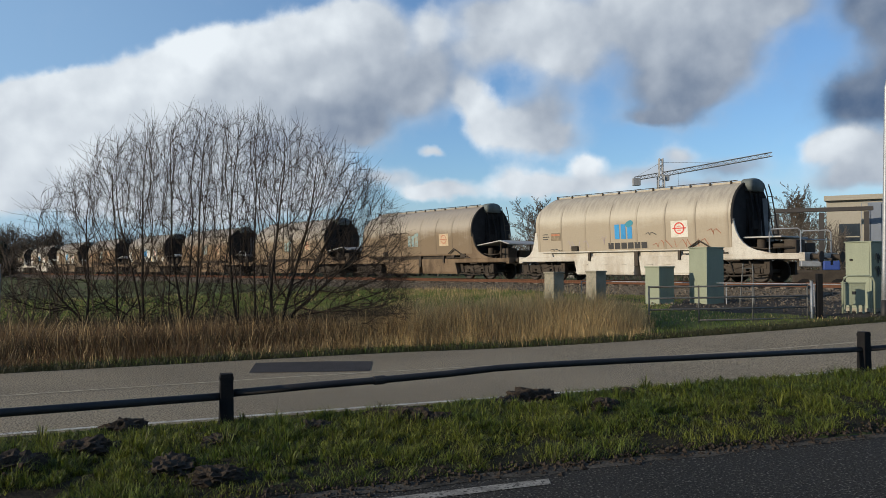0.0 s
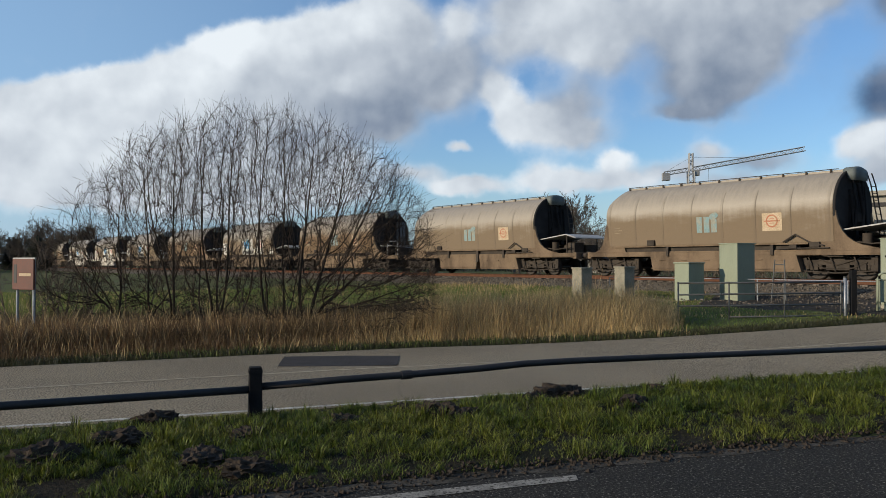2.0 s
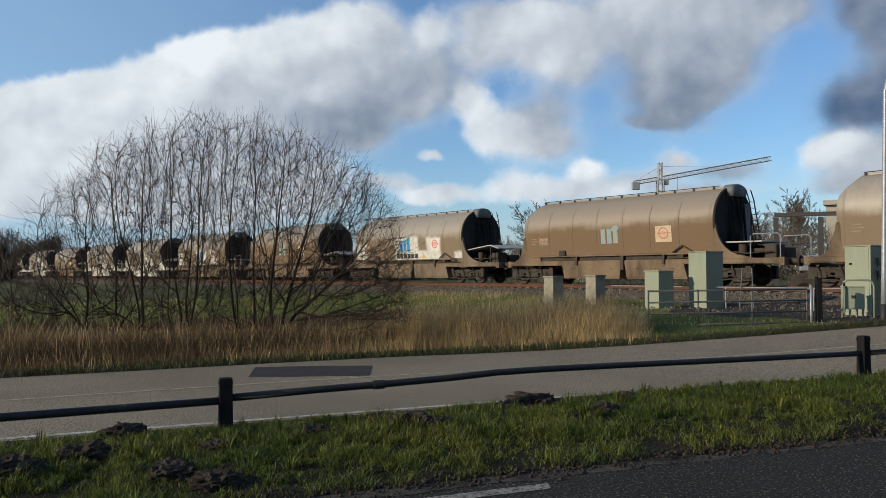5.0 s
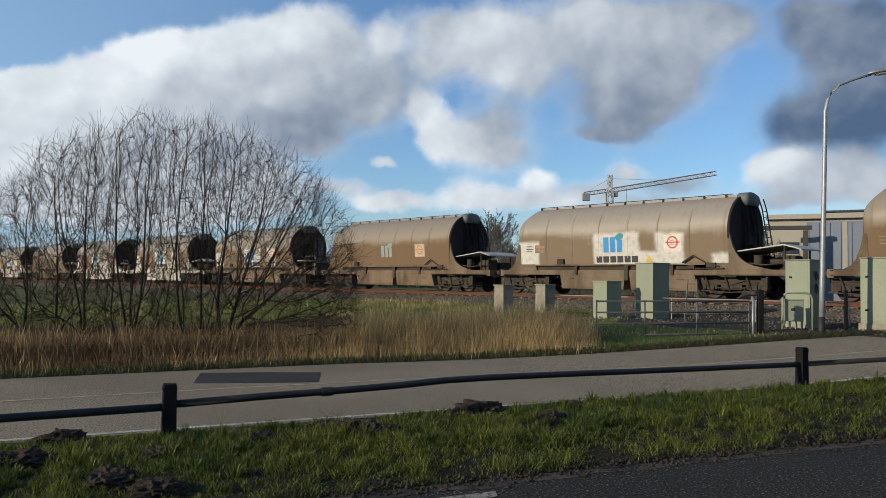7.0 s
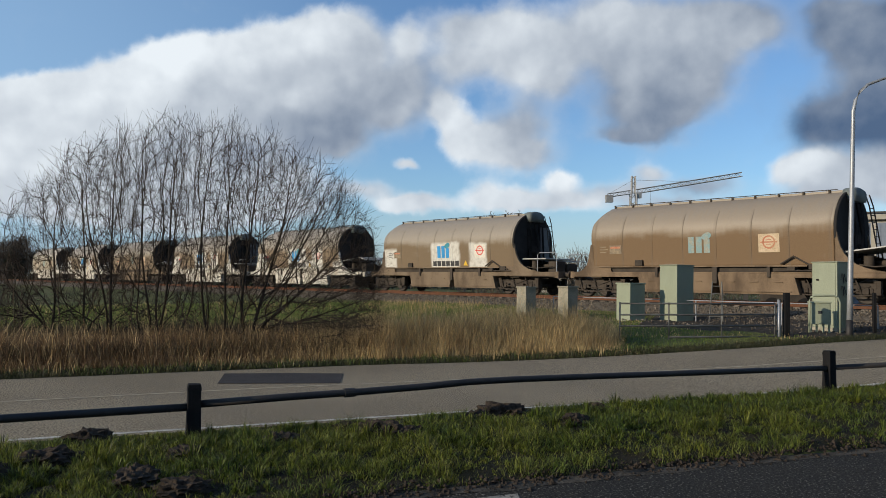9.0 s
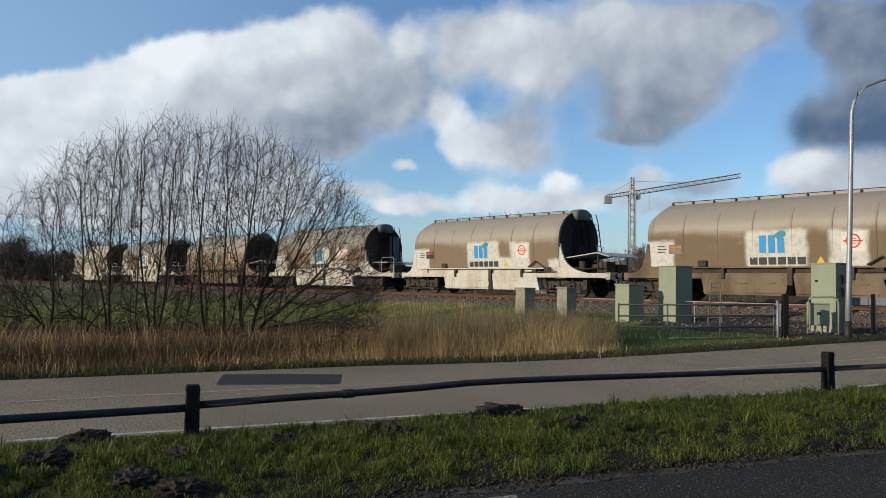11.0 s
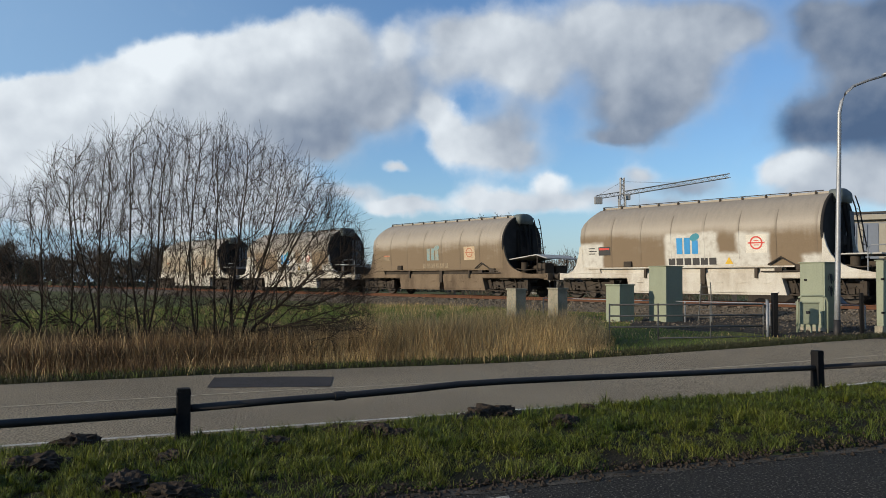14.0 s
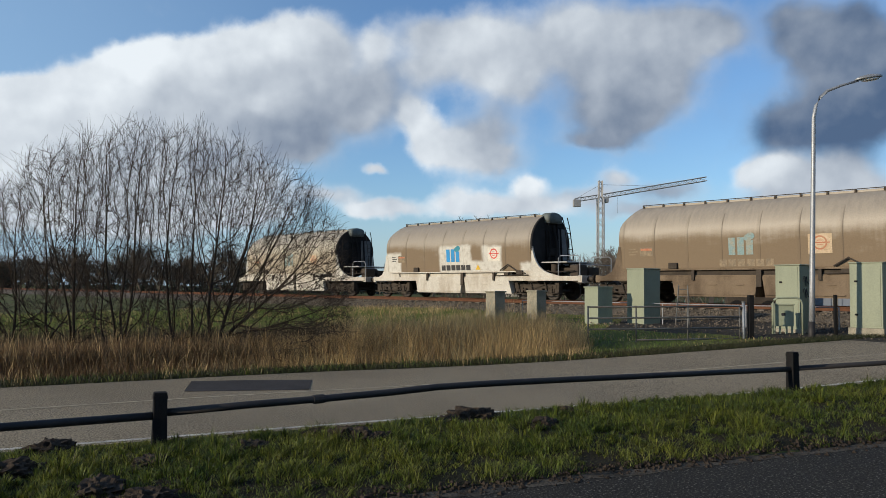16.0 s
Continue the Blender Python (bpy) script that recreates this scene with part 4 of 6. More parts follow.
def livery(wagon, tank, k, kind, placard):
    """Painted marks on the near side: logo shapes, name as plain blocks, round emblem and warning triangle."""
    rng = random.Random(40 + k)
    fresh = kind in ("patch", "clean")
    blue, teal, ink, red, pale = (M_BLUE, M_TEAL, M_INK, M_RED, M_PALE) if fresh else (M_FADE_BLUE, M_FADE_BLUE, M_FADE_INK, M_FADE_RED, M_FADE_PALE)
    if kind != "bare":
        for x in (-5.78, -5.42, -5.06):
            top = 2.62 if x < -5.1 else 2.5
            decal("logo_bar", x, x + 0.27, 1.95, top, blue, tank, 0.010, 2, 6)

        def leaf(u, v):
            s = math.sin(math.pi * min(max(v, 0.0), 1.0)) ** 0.7
            return 0.5 + (u - 0.5) * s + 0.35 * (v - 0.5), v
        decal("logo_leaf", -5.15, -4.72, 2.46, 2.80, teal, tank, 0.011, 4, 8, leaf)
    if kind in ("patch", "clean") or (kind == "faded" and k in (9,)):
        for i in range(6):
            x = -6.18 + i * 0.375
            decal("name_block", x, x + 0.31, 1.50, 1.78, ink, tank, 0.010, 2, 3)
    decal("emblem_panel", -2.72, -1.88, 1.93, 2.64, pale, tank, 0.008, 4, 6)
    verts, faces = [], []
    for i in range(25):
        w = 2 * math.pi * i / 24
        for r in (0.20, 0.26):
            verts.append(tuple(skin(-2.3 + MARK_SHIFT + r * math.cos(w), near_w(2.32 + r * math.sin(w)), 0.012)))
    for i in range(24):
        faces.append((2 * i, 2 * i + 1, 2 * i + 3, 2 * i + 2))
    sheet("emblem_ring", verts, faces, red, tank)
    decal("emblem_bar", -2.64, -1.96, 2.295, 2.345, red, tank, 0.012, 4, 1)
    decal("emblem_stroke", -2.40, -2.20, 2.22, 2.25, red, tank, 0.012, 2, 1)
    decal("emblem_stroke", -2.40, -2.20, 2.39, 2.42, red, tank, 0.012, 2, 1)
    if kind == "patch":
        decal("warning_triangle", -3.62, -3.27, 1.52, 1.80, M_YELLOW, tank, 0.010, 2, 6, lambda u, v: (0.5 + (u - 0.5) * (1 - v), v))
    if placard:
        plate = decal("placard", -9.8, -9.15, 1.98, 2.36, M_INK if placard == 1 else M_FADE_INK, tank, 0.012, 2, 3)
        decal("placard_line", -9.75, -9.2, 2.22, 2.31, M_RED if placard == 1 else M_FADE_RED, tank, 0.016, 2, 1)
    for i in range(3):
        decal("data_line", -10.35, -10.0 + 0.1 * (i % 2), 2.28 - i * 0.12, 2.32 - i * 0.12, ink, tank, 0.010, 2, 1)
    if k == 0:
        paint_graffiti(tank, rng)


def paint_graffiti(tank, rng):
    for x0, x1, z0, z1, mat in ((-3.4, -1.0, 1.5, 1.85, M_GRAFFITI), (-0.95, -0.35, 2.0, 2.25, M_GRAFFITI), (-3.7, -3.3, 1.5, 1.72, M_GRAFFITI),
                                (-6.7, -6.2, 1.7, 2.1, M_GRAFFITI_GREY), (-8.8, -7.4, 1.55, 1.95, M_GRAFFITI_GREY), (-4.1, -3.5, 2.05, 2.2, M_INK), (-9.9, -9.0, 1.46, 1.58, M_INK)):
        n = int((x1 - x0) / 0.09)
        verts, faces = [], []
        r = 0.016
        for i in range(n + 1):
            u = i / n
            loop = u * (x1 - x0) * 5.2
            x = x0 + (x1 - x0) * u + 0.10 * math.sin(loop * 2.1)
            z = (z0 + z1) / 2 + (z1 - z0) * 0.48 * math.sin(loop * 3.3 + rng.uniform(-0.3, 0.3))
            for s in (-r, r):
                verts.append(tuple(skin(x + MARK_SHIFT + s * 0.6, near_w(z + s), 0.013)))
        for i in range(n):
            faces.append((2 * i, 2 * i + 1, 2 * i + 3, 2 * i + 2))
        sheet("graffiti_stroke", verts, faces, mat, tank)


# kind of marks, tank paint, sill paint, front end, placard
WAGONS = [("clean", T_CLEAN, S_CLEAN, "open", 2), ("faded", T_DUSTY, S_BROWN, "canopy", 0), ("faded", T_DUSTY, S_BROWN, "canopy", 0),
          ("faded", T_BROWN, S_BROWN, "open", 2), ("patch", T_WIPED, S_DUSTY, "canopy", 2), ("faded", T_BROWN, S_BROWN, "canopy", 2),
          ("patch", T_WIPED_BROWN, S_DUSTY, "open", 2), ("patch", T_WIPED, S_CLEAN, "canopy", 1), ("patch", T_WIPED, S_CLEAN, "open", 1),
          ("faded", T_DUSTY, S_DUSTY, "canopy", 2), ("patch", T_WIPED, S_CLEAN, "open", 2), ("faded", T_CLEAN, S_CLEAN, "open", 2)]
LOOK = {"clean": "cream hopper wagon with bright blue marks and graffiti", "patch": "dusty tan hopper wagon with marks wiped clean",
        "faded": "brown dusty hopper wagon with faded marks"}


def build_wagon(k):
    kind, paint, sill, end, placard = WAGONS[k]
    w = thing("hopper_wagon", LOOK[kind] + (", end canopy" if end == "canopy" else ", open platform"), "wagon", group="wagons of the train")
    tank = hang("tank", tank_mesh, paint, w, True)
    livery(w, tank, k, kind, placard)
    for x in (-1.7, -3.2, -4.7, -6.24, -7.72, -9.27):
        hang("rib %.2f" % x, lambda: ring_mesh(x, 0.045, 0.012, 0.07, 0.33), paint, tank, True)
    hang("end_wall", end_wall_mesh, paint, w)
    hang("end_plate", disc_mesh, M_DARK_PLATE, w, True, "near-black dished tank end")
    hang("crown_walkway", walkway_mesh, paint, w)
    for y in (-0.46, 0.46):
        hang("walkway_rail %.2f" % y, lambda: walkway_rail_mesh(y), M_UNDER, w)
    hang("end_cap", cap_mesh, M_CAP, w, True, "grey green hatch cap")
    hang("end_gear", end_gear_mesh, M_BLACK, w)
    for y in (-1, 1):
        hang("sill %d" % y, lambda: sill_mesh(y), sill, w)
        # Except on cream sills, the web is coloured dark for the ledge's shade.
        hang("sill_web %d" % y, lambda: boxed(-10.2, -1.4, y * 1.28 - 0.03, y * 1.28 + 0.03, 1.16, 1.37), sill if sill is S_CLEAN else M_UNDER, w)
    for x in (2.85, -12.2):
        hang("headstock %.1f" % x, lambda: boxed(x - 0.12, x + 0.12, -1.38, 1.38, 0.86, 1.18, bevel=0.02), sill, w)
    for x in (-0.05, -10.85):
        hang("bolster %.1f" % x, lambda: boxed(x - 0.3, x + 0.3, -1.28, 1.28, 0.86, 1.12, bevel=0.03), M_UNDER, w)
    hang("centre_beam", lambda: boxed(-12.0, 2.7, -0.3, 0.3, 0.9, 1.1), M_UNDER, w)
    for y in (-1, 1):
        hang("saddle front %d" % y, lambda: saddle_mesh(FRONT_SWEEP, y), sill, w)
        hang("saddle rear %d" % y, lambda: saddle_mesh(REAR_SWEEP, y), sill, w)
    hang("discharge_box a", lambda: skirt_mesh(-8.5, -4.85, 0.15, -0.1), sill, w)
    hang("discharge_box b", lambda: skirt_mesh(-4.65, -1.55, 0.1, 0.22), sill, w)
    for name, make in FITTINGS:
        hang(name, make, M_UNDER, w)
    hang("ladder", lambda: ladder_mesh(0.25, 0.85), M_UNDER, w)
    hang("valve_gear", valve_mesh, M_UNDER, w, True)
    for x in (-0.05, -10.85):
        hang("bogie %.1f" % x, lambda: bogie_mesh(x), M_UNDER, w)
    for x, way in ((2.95, 1), (-12.3, -1)):
        for y in (-0.87, 0.87):
            hang("buffer %d %.2f" % (way, y), lambda: buffer_mesh(x, way, y), M_UNDER, w)
        hang("coupling %d" % way, lambda: coupling_mesh(x, way), M_UNDER, w)
    if end == "canopy":
        hang("canopy", canopy_mesh, M_AWNING, w, False, "grey sheet canopy")
        for y in (-1.15, 1.15):
            hang("canopy_post %d" % y, lambda: tubed([(2.1, y, 1.15), (2.1, y, 2.08)], 0.035, 6), M_UNDER, w)
    else:
        hang("handrail", handrail_mesh, M_GALV, w)
        # Added lighter panel stands in for sky light on the end plate.
        hang("skylit_panel", lambda: boxed(0.11, 0.15, 0.42, 1.18, 1.75, 3.55, bevel=0.015), M_SKYLIT_END, w, False, "lighter grey panel for the skylit part of the tank end")
        hang("shelf", lambda: boxed(0.3, 1.9, -1.1, 1.1, 1.80, 1.86, bevel=0.015), M_AWNING, w, False, "pale grey platform shelf")
    sets = [hang("wheelset", wheelset_mesh, M_WHEEL, w, True, at=pose(x, 0, WHEEL_R)) for x in AXLES]
    return w, sets


TRAIN = [build_wagon(k) for k in range(len(WAGONS))]


def travelled(t):
    """Metres that the train has gone since the start."""
    return 9.427 * t + 0.00836 * t * t


# ---- railing beside the road ----
POSTS = [(-10.7, 2.65, 0.0, 8), (-2.16, 7.91, 0.0, 20), (6.02, 11.35, 0.13, 24), (14.2, 14.0, 0.3, 12)]


def build_railing():
    fence = thing("roadside_railing", "low dark tube railing on black wooden posts", "railing")
    tops = []
    for x, y, z, turn in POSTS:
        bm = boxed(-0.075, 0.075, -0.075, 0.075, -0.25, 0.55, bevel=0.012)
        for v in bm.verts:                                # blunt pyramid head
            if v.co.z > 0.5:
                v.co.x, v.co.y = v.co.x * 0.82, v.co.y * 0.82
                v.co.z += 0.015
        box(bm, -0.066, 0.066, -0.066, 0.066, 0.50, 0.535)
        ob = part("post", bm, M_POST, fence)
        ob.matrix_world = pose(x, y, z, 0, 0, turn)
        tops.append(Vector((x, y, z)))
    spans = ({0.0: 0.44, 0.5: 0.395, 1.0: 0.34},
             {0.0: 0.362, 0.10: 0.392, 0.18: 0.408, 0.276: 0.436, 0.34: 0.466, 0.407: 0.473, 0.533: 0.469, 0.734: 0.456, 1.0: 0.443},
             {0.0: 0.447, 0.5: 0.52, 1.0: 0.60})
    for i, span in enumerate(spans):
        a, b = tops[i], tops[i + 1]
        path = [Vector((a.x + (b.x - a.x) * f, a.y + (b.y - a.y) * f, z)) for f, z in span.items()]
        part("tube", tubed(path, 0.038, 10), M_TUBE, fence, smooth=True)
        if i == 1:
            d = (path[3] - path[2]) * 0.07
            part("joint", tubed([path[2] - d, path[2] + d], 0.049, 12), M_TUBE, fence, "sleeve joint")


build_railing()


# ---- trackside equipment ----
def build_cabinet(name, label, x, y, w, d, h, turn, plinth=0.0, mat=M_CABINET, lock=True, roof=0.06, z=None):
    z = height(x, y) - 0.04 if z is None else z
    c = thing(name, label, "cabinet", pose(x, y, z, 0, 0, turn), group="trackside cabinets")
    if plinth:
        part("plinth", boxed(-w / 2 - 0.04, w / 2 + 0.04, -d / 2 - 0.04, d / 2 + 0.04, -0.2, plinth, bevel=0.01), M_CONCRETE, c, "grey concrete plinth")
    body = part("body", boxed(-w / 2, w / 2, -d / 2, d / 2, plinth - (0.0 if plinth else 0.2), h - roof, bevel=0.012), mat, c)
    bm = boxed(-w / 2 - 0.03, w / 2 + 0.03, -d / 2 - 0.03, d / 2 + 0.03, h - roof, h, bevel=0.018)
    for v in bm.verts:
        if v.co.z > h - 0.02:
            v.co.z -= 0.10 * (abs(v.co.x) / w) ** 2 * roof / 0.06
    part("lid", bm, mat, c)
    if lock:
        part("door", boxed(-w / 2 + 0.05, w / 2 - 0.05, -d / 2 - 0.012, -d / 2 + 0.002, plinth + 0.06, h - roof - 0.05, bevel=0.005), mat, c)
        part("lock", boxed(-w / 2 + 0.14, -w / 2 + 0.22, -d / 2 - 0.035, -d / 2 - 0.01, h * 0.72, h * 0.72 + 0.05, bevel=0.006), M_BLACK, c)
        part("lock", boxed(-w / 2 + 0.14, -w / 2 + 0.22, -d / 2 - 0.035, -d / 2 - 0.01, h * 0.28, h * 0.28 + 0.05, bevel=0.006), M_BLACK, c)
    return c


def scrawl(parent, x, y0, y1, z0, z1, mat, seed):
    """Sprayed strokes on the side of a cabinet, in its own space."""
    rng = random.Random(seed)
    for row in range(2):
        path = []
        za, zb = z1 - (z1 - z0) * (row + 0.9) / 2, z1 - (z1 - z0) * row / 2
        for i in range(16):
            u = i / 15
            path.append((x, y0 + (y1 - y0) * (u + 0.1 * math.sin(9 * u)), za + (zb - za) * (0.5 + 0.45 * math.sin(17 * u + rng.uniform(-0.6, 0.6)))))
        part("graffiti_stroke", tubed(path, 0.011, 4), mat, parent)


FACE = TURN + 14                  # cabinets stand nearly square to the line


def build_trackside():
    build_cabinet("relay_cabinet", "tall pale green relay cabinet beside the railway", 8.85, 26.6, 0.78, 0.78, 1.95, -62, 0.0, lock=False)
    build_cabinet("small_cabinet", "small pale green cabinet with a peaked lid", 7.25, 26.5, 0.66, 0.66, 1.15, -62, 0.0, roof=0.09, lock=False, z=0.57)
    tall = build_cabinet("switch_cabinet", "tall pale green switch cabinet with black graffiti on its side", 11.6, 21.7, 0.74, 0.70, 1.98, -60, 0.14)
    scrawl(tall, 0.394, -0.22, 0.2, 0.95, 1.65, M_INK, 3)
    wide = build_cabinet("switch_cabinet", "tall pale green switch cabinet on a concrete plinth", 13.05, 20.35, 0.86, 0.74, 2.02, -58, 0.24)
    for x, y in ((4.15, 29.6), (5.7, 29.5)):
        b = thing("concrete_bollard", "pale lichened concrete cable pillar", "pillar", pose(x, y, height(x, y) - 0.03, 0, 0, -60), group="cable pillars")
        part("pillar", boxed(-0.28, 0.28, -0.24, 0.24, -0.2, 1.08, bevel=0.02), M_CONCRETE, b)
        part("cap", boxed(-0.31, 0.31, -0.27, 0.27, 1.06, 1.12, bevel=0.015), M_CONCRETE, b)
    # small box behind a bent hoop guard
    x, y = 10.75, 20.75
    g = thing("meter_box", "pale green meter box on legs", "cabinet", pose(x, y, 0.42, 0, 0, -20))
    part("body", boxed(-0.26, 0.26, -0.14, 0.14, 0.22, 0.78, bevel=0.015), M_CABINET, g)
    part("lid", boxed(-0.28, 0.28, -0.16, 0.16, 0.78, 0.82, bevel=0.012), M_CABINET, g)
    part("warning_mark", boxed(-0.05, 0.05, -0.148, -0.138, 0.5, 0.58), M_INK, g)
    for k in (-0.22, -0.08, 0.08, 0.22):
        part("leg", tubed([(k, -0.08, -0.1), (k, -0.08, 0.24)], 0.03, 6), M_CABINET, g)
    h = thing("hoop_guard", "bent pale green steel hoop guarding the meter box", "guard", pose(x, y - 0.26, 0.42, 0, 0, -20))
    part("hoop", tubed([(-0.37, 0, -0.15), (-0.37, 0, 0.82), (-0.33, 0, 0.93), (-0.24, 0, 0.98), (0.24, 0, 0.98), (0.33, 0, 0.93), (0.37, 0, 0.82), (0.37, 0, -0.15)], 0.028, 8), M_CABINET, h, smooth=True)
    # field gate, posts and a stile
    gate = thing("field_gate", "low grey tubular steel field gate, closed", "gate")
    a, b = Vector((5.1, 19.62, 0.24)), Vector((9.2, 20.0, 0.28))
    for z, f in ((0.06, 0.31), (0.34, 0.0), (0.62, 0.0), (0.90, 0.0)):
        part("bar", tubed([a.lerp(b, f) + Vector((0, 0, z)), b + Vector((0, 0, z))], 0.022, 8), M_GATE, gate, smooth=True)
    for f in (0.0, 0.31, 0.65, 1.0):
        p = a.lerp(b, f)
        part("upright", tubed([p + Vector((0, 0, -0.12)), p + Vector((0, 0, 0.93))], 0.02, 8), M_GATE, gate, smooth=True)
    hinge = thing("gate_post", "grey tubular steel gate post", "post", pose(9.32, 20.03, 0.26), group="gate posts")
    part("shaft", tubed([(0, 0, -0.3), (0, 0, 1.02)], 0.04, 10), M_GALV, hinge, smooth=True)
    part("cap", tubed([(0, 0, 1.02), (0, 0, 1.05)], 0.046, 10), M_GATE, hinge, smooth=True)
    for z in (0.2, 0.85):
        part("hinge", boxed(-0.12, 0.02, -0.02, 0.02, z, z + 0.05), M_GATE, hinge)
    for x, y, r, h in ((9.53, 20.06, 0.065, 1.12), (12.15, 20.6, 0.04, 1.12)):
        p = thing("fence_post", "dark weathered wooden fence post", "post", pose(x, y, height(x, y) - 0.03), group="fence posts")
        part("shaft", boxed(-r, r, -r, r, -0.3, h, bevel=0.01), M_POST, p)
    rails = thing("trackside_handrail", "thin grey pipe handrail along the line", "railing")
    pts = [Vector((5.3, 30.3, 0.5)), Vector((7.3, 28.4, 0.5)), Vector((9.3, 26.0, 0.5)), Vector((11.2, 23.9, 0.5)), Vector((13.2, 22.2, 0.5))]
    for p, q in zip(pts, pts[1:]):
        part("bar", tubed([p + Vector((0, 0, 0.62)), q + Vector((0, 0, 0.62))], 0.018, 6), M_GALV, rails)
    for p in pts:
        part("upright", tubed([p - Vector((0, 0, 0.2)), p + Vector((0, 0, 0.62))], 0.02, 6), M_GALV, rails)
    ladder = thing("leaning_ladder", "short grey steel ladder by the gate", "ladder", pose(9.75, 25.4, 0.42, -8, 0, -30))
    for k in (-0.19, 0.19):
        part("rail", tubed([(k * 1.15, 0, 0), (k * 0.75, 0, 1.35)], 0.022, 6), M_GATE, ladder)
    for i in range(5):
        part("rung", tubed([(-0.2 + 0.01 * i, 0, 0.2 + i * 0.25), (0.2 - 0.01 * i, 0, 0.2 + i * 0.25)], 0.014, 6), M_GATE, ladder)


build_trackside()


def build_lamp():
    x, y = 10.95, 19.66
    lamp = thing("street_lamp", "tall grey galvanised street lamp with a bent arm", "street lamp", pose(x, y, 0.46, 0, 1.3, -8))
    path = [(0, 0, -0.3), (0, 0, 1.2), (0, 0, 5.65), (0.05, 0, 5.95), (0.16, 0, 6.18), (0.34, 0, 6.35), (0.7, 0, 6.5), (1.12, 0, 6.63)]
    part("pole", tubed(path, [0.075, 0.07, 0.05, 0.045, 0.04, 0.038, 0.034, 0.03], 12), M_GALV, lamp, smooth=True)
    part("base_sleeve", tubed([(0, 0, -0.3), (0, 0, 0.35)], 0.085, 12), M_TUBE, lamp, "dark base sleeve", smooth=True)
    bm = bmesh.new()
    bmesh.ops.create_uvsphere(bm, u_segments=16, v_segments=8, radius=1.0)
    for v in bm.verts:
        v.co = Vector((v.co.x * 0.36 + 1.38, v.co.y * 0.15, 6.70 + v.co.z * (0.10 if v.co.z > 0 else 0.03) + (v.co.x) * 0.06))
    head = part("head", bm, M_GALV, lamp, smooth=True)
    bm = bmesh.new()
    bmesh.ops.create_uvsphere(bm, u_segments=16, v_segments=8, radius=1.0)
    for v in bm.verts:
        v.co = Vector((v.co.x * 0.25 + 1.42, v.co.y * 0.11, 6.68 + v.co.z * 0.06 + v.co.x * 0.04))
    part("lens", bm, M_LENS, head, "clear lamp cover", smooth=True)


build_lamp()


def build_sign():
    sign = thing("route_sign", "brown red sign board on two grey posts", "sign", pose(-9.2, 16.0, -0.22, 0, 0, -28))
    part("board", boxed(-0.36, 0.36, -0.02, 0.02, 1.28, 1.92, bevel=0.008), M_SIGN, sign)
    part("edge", boxed(-0.38, 0.38, 0.0, 0.03, 1.90, 1.94), M_GALV, sign)
    for x in (-0.28, 0.28):
        part("post", tubed([(x, 0.05, -0.2), (x, 0.05, 1.9)], 0.03, 8), M_GALV, sign)
    part("mark", boxed(-0.30, -0.20, -0.026, -0.018, 1.42, 1.80), M_INK, sign)
    part("mark", boxed(-0.12, 0.28, -0.026, -0.018, 1.56, 1.62), M_FADE_PALE, sign)


build_sign()


# ---- bare shrubs and trees ----
def grow(rng, start, way, length, radius, level, plan, out, up=0.25, thin=0.0012, bend=0.13, fork=(0.4, 0.85), reach=(0.30, 0.52), taper=0.55):
    """Adds a limb and its side limbs to out, as lists of vertices and faces for wood and for twigs."""
    steps = plan[level][1]
    path, radii, d = [start.copy()], [radius], way.normalized()
    for i in range(steps):
        d = (d + Vector((rng.gauss(0, bend), rng.gauss(0, bend), rng.gauss(0, bend * 0.6) + up * 0.16))).normalized()
        path.append(path[-1] + d * (length / steps))
        radii.append(radius * (1 - 0.8 * (i + 1) / steps) + thin)
    bucket = out[0] if level < 1 else out[1]
    tube_data(path, radii, plan[level][2], bucket[0], bucket[1], cap=False)
    if level + 1 >= len(plan):
        return
    count = plan[level][0]
    for i in range(count):
        f = (0.12 if level == 0 else 0.15) + 0.86 * (i + rng.random()) / count
        f = min(f, 0.98)
        j = min(int(f * steps), steps - 1)
        p = path[j].lerp(path[j + 1], f * steps - j)
        axis = (path[j + 1] - path[j]).normalized()
        side = axis.cross(Vector((rng.gauss(0, 1), rng.gauss(0, 1), rng.gauss(0, 1)))).normalized()
        spread = rng.uniform(*fork)
        nd = axis * math.cos(spread) + side * math.sin(spread)
        grow(rng, p, nd, length * rng.uniform(*reach) * (1.12 - 0.68 * f), radii[j] * taper, level + 1, plan, out, up, thin, bend, fork, reach, taper)


def woody(name, label, category, seeds, stems, plan, bark, twig, at=None, group="", thin=0.0012, bend=0.13, fork=(0.4, 0.85), reach=(0.30, 0.52), taper=0.55, up=0.25):
    twigs, limbs = ([], []), []
    rng = random.Random(seeds)
    for start, way, length, radius in stems:
        limbs.append(([], []))
        grow(rng, Vector(start), Vector(way), length, radius, 0, plan, (limbs[-1], twigs), up, thin, bend, fork, reach, taper)
    t = thing(name, label, category, at, group)
    for limb in limbs:
        sheet("stem" if len(limbs) > 1 else "trunk", *limb, bark, t, smooth=True)
    sheet("crown", *twigs, twig, t, "fine bare twigs")
    return t


